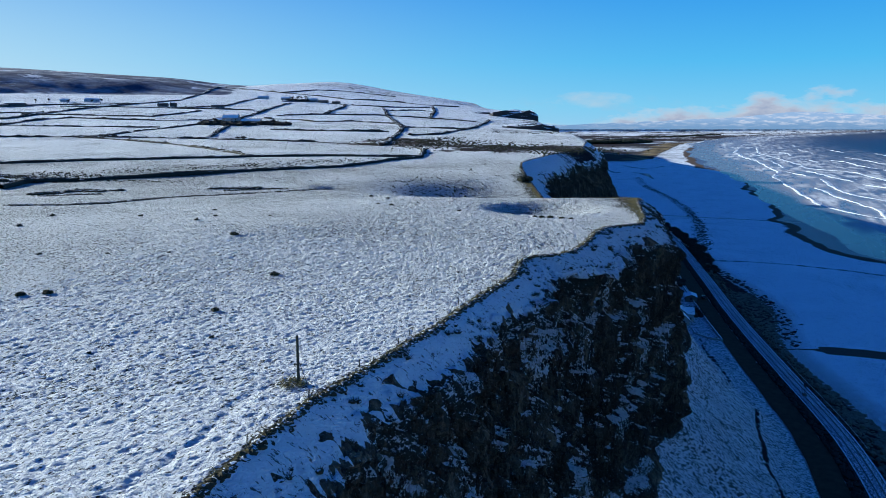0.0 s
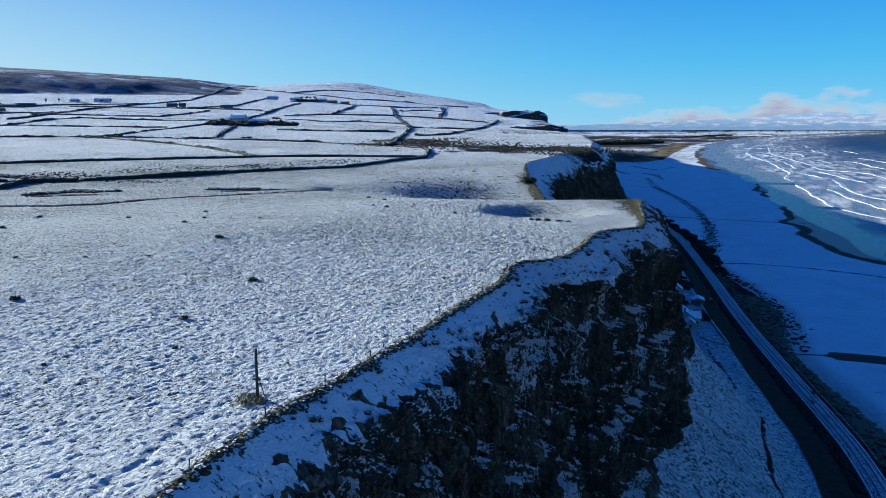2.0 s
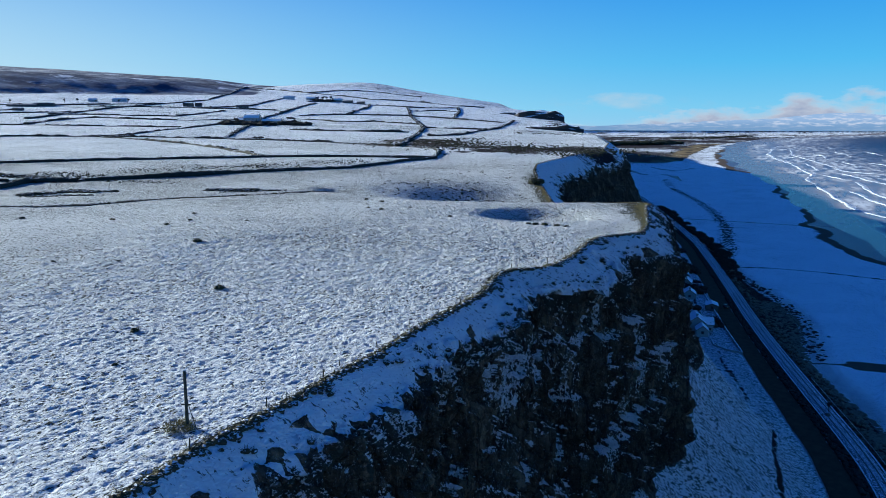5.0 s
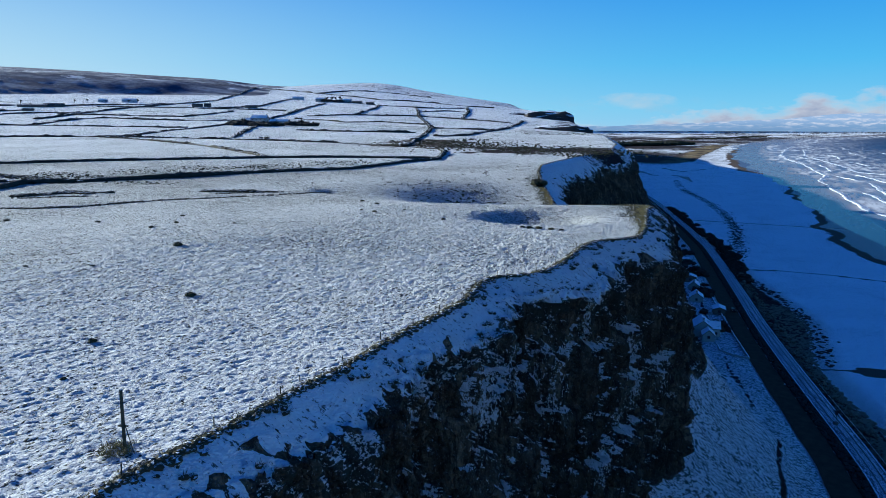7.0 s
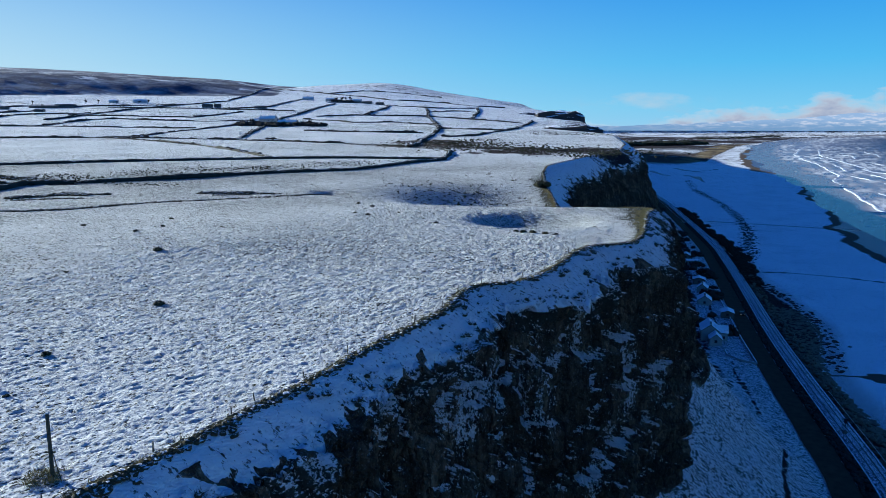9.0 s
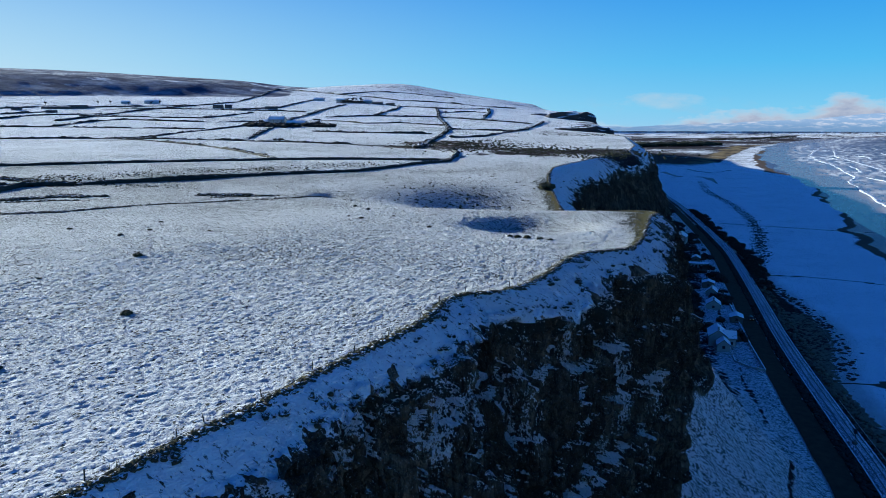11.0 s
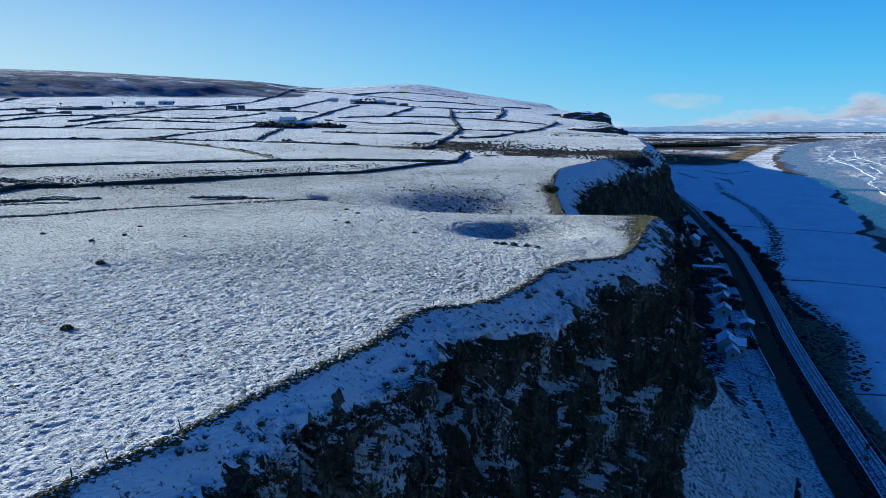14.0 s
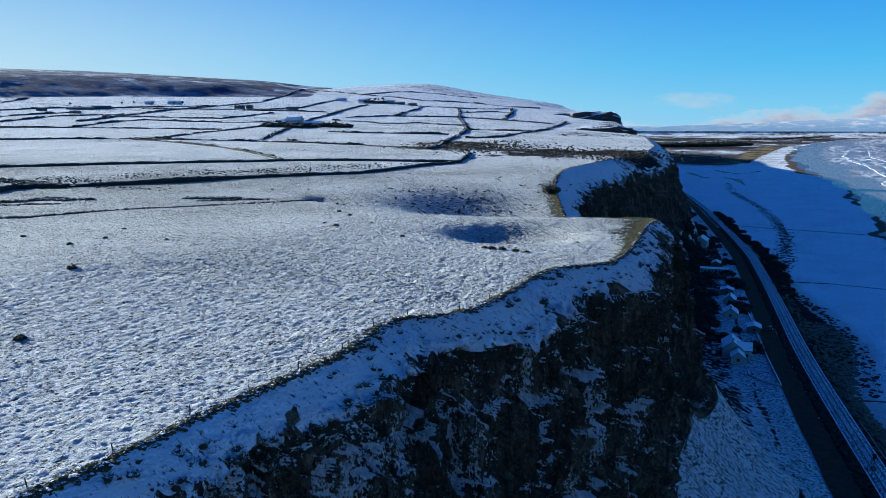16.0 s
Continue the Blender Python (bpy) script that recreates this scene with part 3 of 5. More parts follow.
    # brow: steep snowy grass that breaks into the face
    t = np.linspace(0, 1, 22)[None, 1:]
    u = t * brow_w
    z = top + (brow_z - top) * (t ** 1.25) + 0.22 * fractal(a * 0.6 + 0 * t, u * 0.6, 51, 3) + 0.5 * value_noise(a / 3 + 0 * t, u / 3, 52) * t
    kb, kd = cells(a / 1.7 + 0 * t, u / 1.4, 55)
    knob = (0.3 + 0.7 * step01(95, 70, a)) * step01(0.25, 0.6, t)
    z = z + knob * (0.5 * (kb - 0.4) - 0.3 * kd) + 1.1 * step01(0.55, 1.0, t) * (cells(a / 1.0 + 0 * t, u / 0.8, 58)[0] - 0.5)
    add(u, z, 0.95 * step01(0.58, 0.76, kd + 0.22 * fractal(a / 1.2 + 0 * t, u / 1.2, 56, 2)) * step01(0.3, 0.55, knob) + 0.95 * step01(0.80, 1.10, t + 0.35 * fractal(a / 3.2 + 0 * t, u / 3.2, 54, 3) + 0.40 * fractal(a / 0.9 + 0 * t, u / 2.2, 57, 3) + 0.32 * step01(150, 172, a) * step01(232, 216, a)), g=-0.20 + 0.25 * fractal(a / 5 + 0 * t, u / 3, 53, 2) + 0.7 * step01(0.5, 0.0, u), bw=1.0, sh=0.55 - 0.25 * step01(108, 125, a) + 0 * t)
    # face: buttresses, columns and blocks
    t = np.linspace(0, 1, nf + 1)[None, 1:]
    z = brow_z + (foot_z - brow_z) * t
    butt = 2.6 * fractal(a / 15 + 0 * t, z / 55, 61, 3) + 1.0 * fractal(a / 4.5 + 0 * t, z / 16, 62, 3)
    b1, d1 = cells(a / 2.6 + 0 * t + 0.3 * value_noise(a / 3 + 0 * t, z / 3, 63), z / 4.4, 64)
    b2, d2 = cells(a / 1.05 + 0 * t, z / 1.7, 65)
    b3, d3 = cells(a / 1.5 + 0 * t, z / 8.0, 68)
    b4, d4 = cells(a / 0.62 + 0 * t, z / 0.9, 69)
    lay = value_noise(a / 40 + 0 * t, z / 2.6, 66)
    fade = step01(-0.09, 0.07, t) * step01(1.0, 0.93, t)
    # lava flows: the face goes back in steps
    flow = t * 4.2 + 0.55 * fractal(a / 11 + 0 * t, t * 2.0, 59, 3)
    tread = np.floor(flow) + step01(0.72, 1.0, flow - np.floor(flow))
    out = brow_w + lean * t ** 1.15 + fade * (1.25 * butt + 1.7 * (b1 - 0.5) + 0.5 * lay + 1.0 * (b2 - 0.5) + 2.2 * (b3 - 0.5) + 0.4 * (b4 - 0.5) + 1.5 * (tread - flow))
    # how flat the rock lies, over about a metre: where snow stays
    slope = np.gradient(out, axis=1) / np.maximum(-np.gradient(z, axis=1), 0.05)
    slope = (slope + np.roll(slope, 1, 1) + np.roll(slope, -1, 1)) / 3
    shelf = step01(0.55, 1.9, slope) * (1 - 0.75 * far)
    add(out, z + fade * 0.35 * (b2 - 0.5), step01(-0.10, 0.16, t + 0.22 * fractal(a / 2.0 + 0 * t, z / 4.0, 67, 4)), shift=fade * 0.5 * (b1 - 0.5), sh=shelf - 0.9 * far - 0.05 * step01(108, 125, a) * (1 - far) + 0.25 * step01(110, 70, a) - 0.3 * step01(150, 172, a) * (1 - far))
    # foot slope down to the road or the hamlet
    t = np.linspace(0, 1, nt + 1)[None, 1:]
    u = u0 + (u1 - u0) * t
    z = foot_slope(u, u0, run, foot_z)
    rough = step01(0, 0.04, t) * step01(1, 0.9, t)
    z = z + rough * (0.35 * fractal(AX * a + u * 0.5, a * 0.5 + 0 * u, 71, 4) + 0.8 * fractal(a / 7 + 0 * u, u / 16, 72, 2))
    dark = step01(212, 235, a) * step01(0.05, 0.2, t) * step01(1700, 1300, a) * (0.58 - 0.2 * step01(0.72, 0.85, t))
    add(u, z, 1 - step01(0.0, 0.06, t), s=np.maximum(dark, 0.64 * np.exp(-((u1 - u - 8.6 - 2.0 * value_noise(a / 17, a * 0, 74)) / 1.5) ** 2)), g=-0.24 + 0.12 * value_noise(a / 5 + 0 * u, u / 5, 73), bw=-1.0)
    # shore: road bed, railway, scrub, beach, under the sea
    yw = AY * a + NY * (e + u1 + 300)
    for _ in range(12):
        u2 = (WATER(yw, 30) + 60 - AX * a) / NX - e
        yw = 0.5 * yw + 0.5 * (AY * a + NY * (e + u2))
    u2 = np.maximum(u2, u1 + 80)
    t = (np.linspace(0, 1, nb + 1)[None, 1:]) ** 1.8
    u = u1 + (u2 - u1) * t
    xx, yy = AX * a + NX * (e + u), AY * a + NY * (e + u)
    z = low_ground(xx, yy)
    xs, xw = SCRUB(yy, 10), WATER(yy, 30)
    rough = step01(4, 10, u - u1) * step01(4, -6, xx - xs)
    z = z + 0.5 * rough * fractal(xx / 3, yy / 3, 81, 4)
    past = xx - xw + BEACH(yy)                  # seaward of the dunes' foot, in metres
    dune = step01(1640, 1860, yy) * step01(4, -14, past + 12 * fractal(xx / 60, yy / 130, 83, 3))
    gold = dune * step01(-150, -70, past + 50 * fractal(xx / 110, yy / 170, 89, 3)) * step01(5200, 3600, yy)
    plain_s = 0.70 + 0.36 * fractal(xx / 300, yy / 900, 90, 5) - 0.2 * step01(4800, 7500, yy)
    north = step01(1350, 1500, yy)
    w = step01(-70 - 100 * north, 10, xx - xw + (26 - 10 * north) * fractal(xx / 70, yy / 75, 82, 4))
    burn = along_line(xx, yy, [(150, 440), (163, 440), (190, 438), (214, 428), (239, 410), (262, 384), (300, 360)])
    w = np.maximum(w, 0.62 * step01(2.8, 1.4, burn))
    creek = np.minimum(along_line(xx, yy, [(324, 1449), (322, 1329), (353, 1331), (366, 1287), (346, 1166)]), along_line(xx, yy, [(398, 1555), (401, 1455), (410, 1437), (469, 1519)])) + 4 * fractal(xx / 25, yy / 40, 86, 3)
    w = np.maximum(w, 0.8 * step01(7.0, 4.0, creek))
    pool = along_line(xx, yy, [(127, 258), (134, 259), (141, 258)]) - 0.5
    lagoon = along_line(xx, yy, [(146, 257), (156, 254), (170, 248), (190, 240)]) - 5.0
    w = np.maximum(w, 0.62 * step01(0.8, 0.0, np.minimum(pool, lagoon)))
    add(u, z, 0, s=np.maximum(1.05 * rough, dune * np.maximum(plain_s, 0.78 * gold)), w=w, g=0.1 * rough + 0.8 * gold * (0.72 + 0.6 * fractal(xx / 30, yy / 60, 99, 3)), lv=step01(0, 12, xx - xs))
    X, Y, Z = (np.concatenate([np.broadcast_to(q, (len(along), q.shape[1])) for q in L], 1) for L in (X, Y, Z))
    R, S, W, G, V, D, B = (np.concatenate([np.broadcast_to(q, (len(along), q.shape[1])) for q in L], 1) for L in (rock, scrub, wet, grass, level, ledge, brow))
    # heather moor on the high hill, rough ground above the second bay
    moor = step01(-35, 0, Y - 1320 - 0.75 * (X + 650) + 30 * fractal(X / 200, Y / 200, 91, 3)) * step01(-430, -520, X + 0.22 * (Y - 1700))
    fell = step01(1700, 1900, Y + 0.2 * X) * step01(-700, -500, X) * (R < 0.1) * step01(2000, 1200, np.abs(X))
    S = np.maximum(S * (1 - moor), fell * 0.48 * (1 - moor))
    heathy = step01(64, 26, along_line(X, Y, [(-30, 535), (10, 510), (50, 480), (90, 480)]) + 30 * fractal(X / 30, Y / 45, 92, 4))
    S = np.maximum(S, heathy * 0.64 * (R < 0.1))
    spur = step01(60, 20, along_line(X, Y, [(70, 720), (105, 800), (140, 1000), (165, 1250), (120, 1500)]) + 30 * fractal(X / 50, Y / 60, 96, 3))
    S = np.maximum(S, spur * 0.5 * (R < 0.1))
    bank = np.exp(-((along_line(X, Y, [(-175, 258), (-148, 258), (-132, 266)]) + 3 * fractal(X / 6, Y / 6, 93, 2)) / 6) ** 2)
    S = np.maximum(S, bank * 0.6)
    X, Y, Z = squash(X, Y, Z)
    me = grid_mesh("ground", X, Y, Z, M_GROUND)
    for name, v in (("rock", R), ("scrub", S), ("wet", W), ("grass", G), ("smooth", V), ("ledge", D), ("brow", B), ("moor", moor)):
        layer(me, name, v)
    quad_rock = 0.25 * (R[:-1, :-1] + R[1:, :-1] + R[:-1, 1:] + R[1:, 1:]) > 0.6
    quad_rock[:, :len(inland)] = False
    me.polygons.foreach_set("use_smooth", ~quad_rock.ravel())
    return tagged(new("ground", me), "snow-covered clifftop pasture, dark basalt cliff and snowy shore", "ground", kind="structure")


def build_sea():
    r = growing(150, 19000, 4.0, 1.026)[:, None]
    th = np.radians(np.linspace(-30, 75, 280))[None, :]     # clockwise from +y
    X, Y = EYE_MID[0] + r * np.sin(th), EYE_MID[1] + r * np.cos(th)
    off = (X - WATER(Y, 30)) * 0.9 + 14 * fractal(X / 80, Y / 110, 88, 4)
    Z = 0.12 + 0.05 * np.sin(off * 0.085) * step01(0, 60, off) + 0 * r
    sx, sy, sz = squash(X, Y, Z)
    me = grid_mesh("sea", sx, sy, sz, M_SEA)
    layer(me, "off", off)
    return tagged(new("sea", me), "cold blue sea with white breaking waves along the beach", "sea", kind="structure")


# breaking waves: y, metres off the water's edge
BREAKERS = (
    ((560, 110), (620, 75), (651, 64), (710, 41), (778, 28), (890, 24), (1071, 32), (1395, 56), (1794, 81), (2293, 86), (3000, 110), (3700, 150)),
    ((520, 170), (640, 140), (790, 105), (890, 87), (1019, 80), (1191, 90), (1300, 76), (1380, 70)),
    ((900, 190), (1000, 178), (1190, 185), (1341, 177), (1432, 142), (1793, 152), (2394, 151), (3100, 190)),
    ((1050, 275), (1290, 250), (1540, 248), (1720, 262), (1850, 240)),
    ((1650, 215), (1900, 205), (2300, 220), (2700, 235)),
    ((1500, 345), (1700, 330), (1950, 338), (2100, 320)),
    ((2200, 300), (2600, 310), (3300, 330)),
    ((1250, 400), (1380, 392), (1480, 405)),
    ((1950, 470), (2080, 462), (2300, 475)),
    ((600, 60), (720, 66), (850, 58), (1000, 55)),
    ((1450, 88), (1600, 110), (1900, 118), (2300, 122)),
    ((1100, 130), (1250, 122), (1380, 112)),
    ((760, 190), (900, 165), (1050, 140), (1150, 132)),
    ((1350, 300), (1420, 296), (1500, 305)),
    ((2300, 400), (2500, 408), (2800, 398)),
    ((1700, 560), (1760, 556), (1830, 563)),
)


def foam_material():
    m = Nodes("wave_foam")
    col = m.mix(m.ramp(m.noise(0.35, 5, 0.7), 0.38, 0.62), (0.45, 0.52, 0.60), (0.86, 0.87, 0.88))
    m.bump(m.noise(0.9, 4, 0.6), 0.6, 0.4)
    return m.done(col, 0.9)


M_FOAM = foam_material()


def build_breaker(line, k):
    """A wave that rolls in: a low curling ridge of foam, thinning out in places."""
    at = smooth_line(line)
    y = np.concatenate([growing(line[0][0], line[-1][0], 3.0, 1.006)])[:, None]
    o = 0 * y
    mid = WATER(y, 30) + (at(y, 25) + 5.0 * fractal(y / 45, o + k, 220, 4) + 9.0 * value_noise(y / 150, o + k, 221)) / 0.9
    live = step01(-0.30, 0.12, fractal(y / 120, o + 3 * k, 222, 3) + (0.45 if k < 4 else 0.08)) * step01(0, 0.08, (y - line[0][0]) / (line[-1][0] - line[0][0])) * step01(1, 0.9, (y - line[0][0]) / (line[-1][0] - line[0][0]))
    wide = (3.0 + 2.6 * fractal(y / 22, o + k, 223, 3)) * live + 0.02
    tall = (0.75 + 0.35 * value_noise(y / 30, o + k, 224)) * live
    p = np.array([(-1.0, -0.3), (-0.75, 0.55), (-0.4, 1.0), (0.0, 0.95), (0.6, 0.45), (1.3, 0.12), (2.0, -0.3)])
    across, up_ = p[:, 0][None, :], p[:, 1][None, :]
    X = mid + wide * across + 0.5 * live * value_noise(y / 3 + 0 * across, across * 3 + k, 225)
    Y = y + 0 * X
    Z = 0.12 + tall * up_ * (1 + 0.3 * value_noise(y / 4 + 0 * across, across * 2, 226))
    X, Y, Z = squash(X, Y, Z)
    tagged(new("breaking_wave", grid_mesh("breaking_wave", X, Y, Z, M_FOAM)), "white foaming wave rolling in to the beach", "wave", "breaking waves")


build_ground()
build_sea()
for k, line in enumerate(BREAKERS):
    build_breaker(line, k)

# ---- small builders ----

def ico(level):
    bm = bmesh.new()
    bmesh.ops.create_icosphere(bm, subdivisions=level, radius=1.0)
    v = np.array([p.co for p in bm.verts])
    f = [[p.index for p in q.verts] for q in bm.faces]
    bm.free()
    return v, f


ICO = {1: ico(1), 2: ico(2), 3: ico(3)}


class Soup:
    """Collects points and faces for one mesh."""

    def __init__(self):
        self.v, self.f, self.n = [], [], 0

    def add(self, verts, faces):
        self.v.append(np.asarray(verts, float))
        self.f.extend([[i + self.n for i in q] for q in faces])
        self.n += len(verts)

    def blob(self, c, r, rough=0.35, level=1, seed=0):
        v, f = ICO[level]
        k = 1 + rough * fractal(v[:, 0] * 1.7 + seed * 3.1, v[:, 1] * 1.7 + v[:, 2] * 2.3 + seed * 1.7, seed % 97, 2)
        self.add(v * k[:, None] * np.asarray(r) + np.asarray(c), f)

    def box(self, lo, hi):
        (a, b, c), (d, e, g) = lo, hi
        self.add([(a, b, c), (d, b, c), (d, e, c), (a, e, c), (a, b, g), (d, b, g), (d, e, g), (a, e, g)],
                 [(0, 3, 2, 1), (4, 5, 6, 7), (0, 1, 5, 4), (1, 2, 6, 5), (2, 3, 7, 6), (3, 0, 4, 7)])

    def rod(self, p, q, r0, r1, sides=6):
        p, q = Vector(p), Vector(q)
        d = (q - p).normalized()
        s = d.orthogonal().normalized()
        t = d.cross(s)
        ring = [(s * math.cos(k * math.tau / sides) + t * math.sin(k * math.tau / sides)) for k in range(sides)]
        self.add([tuple(p + r * r0) for r in ring] + [tuple(q + r * r1) for r in ring],
                 [(k, (k + 1) % sides, sides + (k + 1) % sides, sides + k) for k in range(sides)] + [tuple(range(sides))[::-1], tuple(range(sides, 2 * sides))])

    def spikes(self, c, r, n, length, width, rnd):
        """Thin pointed blades standing out of a dome."""
        for _ in range(n):
            th, ph = rnd.uniform(0, math.tau), math.acos(rnd.uniform(-0.1, 1))
            d = Vector((math.cos(th) * math.sin(ph), math.sin(th) * math.sin(ph), math.cos(ph)))
            b = Vector(c) + Vector((d.x * r[0], d.y * r[1], d.z * r[2])) * rnd.uniform(0.6, 0.95)
            o = d.orthogonal().normalized() * width
            o.rotate(Matrix.Rotation(rnd.uniform(0, 3), 3, d))
            tip = b + d * length * rnd.uniform(0.6, 1.4) + Vector((rnd.uniform(-1, 1), rnd.uniform(-1, 1), rnd.uniform(-0.2, 0.8))) * length * 0.5
            self.add([tuple(b - o), tuple(b + o), tuple(tip)], [(0, 1, 2)])

    def mesh(self, name, material, smooth=False):
        me = bpy.data.meshes.new(name)
        me.from_pydata(np.concatenate(self.v).tolist(), [], self.f)
        me.polygons.foreach_set("use_smooth", [smooth] * len(me.polygons))
        me.materials.append(material)
        return me


def part(name, soup, material, parent, label="", smooth=False):
    ob = new(name, soup.mesh(name, material, smooth))
    ob.parent = parent
    if label:
        tagged(ob, label)
    return ob


def land_z(x, y):
    return float(upland(np.array([float(x)]), np.array([float(y)]))[0])


def shore_z(x, y):
    return float(low_ground(np.array([float(x)]), np.array([float(y)]))[0])


def edge_at(a, u=0.0):
    """Place on the clifftop, a along the edge and u out from it."""
    c = float(EDGE(a, 0.8)) + u
    return AX * a + NX * c, AY * a + NY * c


# ---- far shore, woods, crags ----
def backdrop_material():
    m = Nodes("hazy_far_hills")
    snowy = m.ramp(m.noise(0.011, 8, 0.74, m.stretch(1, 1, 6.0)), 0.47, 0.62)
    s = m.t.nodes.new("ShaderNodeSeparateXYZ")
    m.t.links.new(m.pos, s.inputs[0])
    # haze is mixed into the colours, and the hills glow with them unlit
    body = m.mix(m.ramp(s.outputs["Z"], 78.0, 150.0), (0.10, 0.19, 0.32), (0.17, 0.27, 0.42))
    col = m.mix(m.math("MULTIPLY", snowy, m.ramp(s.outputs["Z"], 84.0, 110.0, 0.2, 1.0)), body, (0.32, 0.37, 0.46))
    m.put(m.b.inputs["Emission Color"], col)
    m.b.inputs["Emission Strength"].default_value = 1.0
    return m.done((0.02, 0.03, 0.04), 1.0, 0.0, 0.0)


def build_backdrop():
    az = np.radians(np.linspace(-12, 62, 500))[:, None]
    t = np.linspace(0, 1, 12)[None, :]
    deg = np.degrees(az)
    top = 84 + 4790 * np.tan(np.radians(0.14 + 0.85 * step01(8, 26, deg) * (0.8 + 0.35 * fractal(deg / 7, deg * 0, 101, 4)) + 0.1 * fractal(deg / 2, deg * 0, 102, 3)))
    r = 4790 + 0 * t
    X, Y = EYE_MID[0] + r * np.sin(az), EYE_MID[1] + r * np.cos(az)
    Z = 40 + (top - 40) * t
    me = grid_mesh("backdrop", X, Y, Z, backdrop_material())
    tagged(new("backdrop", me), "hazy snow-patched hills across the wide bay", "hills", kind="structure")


def build_wood(pts, height, n, depth, seed):
    rnd, s = random.Random(seed), Soup()
    for k in range(n):
        f = k / n * (len(pts) - 1)
        i = min(int(f), len(pts) - 2)
        x = pts[i][0] + (pts[i + 1][0] - pts[i][0]) * (f - i) + rnd.uniform(-0.3, 0.3) * depth
        y = pts[i][1] + (pts[i + 1][1] - pts[i][1]) * (f - i) + rnd.uniform(-1, 1) * depth
        h = height * rnd.uniform(0.7, 1.2)
        s.blob((x, y, 1.5 + h * 0.5), (h * rnd.uniform(0.9, 1.8), h * rnd.uniform(0.9, 1.8), h * 0.62), 0.5, 1, k)
    v = np.concatenate(s.v)
    s.v = [np.stack(squash(v[:, 0], v[:, 1], v[:, 2]), -1)]
    tagged(new("far_wood", s.mesh("far_wood", M_GORSE)), "dark conifer plantation on the low coastal plain", "wood", kind="stuff")


def build_crag(x, y, length, depth, height, yaw, seed):
    """A long low outcrop of basalt with a snowy back."""
    v, f = ICO[3]
    v = np.repeat(v[:, :], 1, 0)
    shape = np.sign(v) * np.abs(v) ** np.array((0.6, 0.6, 0.45))
    rough = 1 + 0.22 * fractal(v[:, 0] * 4 + seed, v[:, 2] * 2 + v[:, 1] * 3, seed, 4) + 0.16 * (cells(v[:, 0] * 5 + seed, v[:, 2] * 2 + v[:, 1] * 4, seed)[0] - 0.5)
    p = shape * rough[:, None] * np.array((length / 2, depth / 2, height))
    s = Soup()
    s.add(p, f)
    ob = new("rock_crag", s.mesh("rock_crag", M_CRAG))
    ob.matrix_world = pose(x, y, land_z(x, y) - height * 0.5, 0, 0, yaw)
    tagged(ob, "dark basalt crag with snow on its flat top", "rock", "crags above the shore")


M_CRAG = plain("crag_basalt", (0.022, 0.020, 0.022), (0.09, 0.076, 0.072), 0.25, 0.95, 7, 0.6, 1.5, snow=0.24)
M_TURF = plain("peat_and_turf", (0.022, 0.017, 0.011), (0.10, 0.08, 0.04), 2.2, 0.95, snow=0.10)
M_SCRUB = plain("bare_scrub", (0.018, 0.014, 0.011), (0.06, 0.046, 0.034), 0.9, 0.95)
M_RENDER = plain("white_render", (0.30, 0.29, 0.28), (0.42, 0.41, 0.39), 0.7, 0.85)
M_STONE = plain("dark_stone", (0.08, 0.075, 0.07), (0.17, 0.155, 0.135), 1.1, 0.9)
M_PALE = plain("pale_sheeting", (0.38, 0.42, 0.46), (0.5, 0.53, 0.56), 0.4, 0.6)
M_ROOF = plain("snow_on_slates", (0.05, 0.05, 0.055), (0.10, 0.10, 0.11), 0.9, 0.8, snow=0.42)
M_SLATE = plain("bare_slates", (0.035, 0.032, 0.032), (0.075, 0.068, 0.065), 0.6, 0.85, snow=0.05)
M_DARK = plain("dark_opening", (0.012, 0.013, 0.015), (0.03, 0.03, 0.034), 2.0, 0.3)
M_WALLTOP = plain("roadside_wall", (0.30, 0.30, 0.29), (0.48, 0.47, 0.45), 1.5, 0.9, snow=0.2)
M_CAR = plain("dark_car_paint", (0.012, 0.013, 0.016), (0.02, 0.021, 0.025), 3.0, 0.25)
M_TYRE = plain("tyre_rubber", (0.015, 0.015, 0.015), (0.03, 0.03, 0.03), 6.0, 0.9)
M_GALV = plain("galvanised_steel", (0.42, 0.43, 0.44), (0.55, 0.56, 0.57), 4.0, 0.45)


def lamp_glass():
    m = Nodes("lit_headlamp")
    m.put(m.b.inputs["Emission Color"], (1.0, 0.88, 0.7, 1))
    m.b.inputs["Emission Strength"].default_value = 0.35
    return m.done((0.8, 0.78, 0.7), 0.2)


M_LAMP = lamp_glass()

build_backdrop()
build_wood([(560, 3500), (830, 3650), (1103, 3916)], 15, 260, 90, 1)
build_wood([(1500, 5400), (2200, 6400), (2900, 7600)], 10, 70, 120, 2)
build_crag(128, 1290, 84, 40, 27, -8, 11)
build_crag(112, 918, 70, 26, 13, -12, 12)
build_crag(76, 1350, 30, 14, 5, 5, 13)

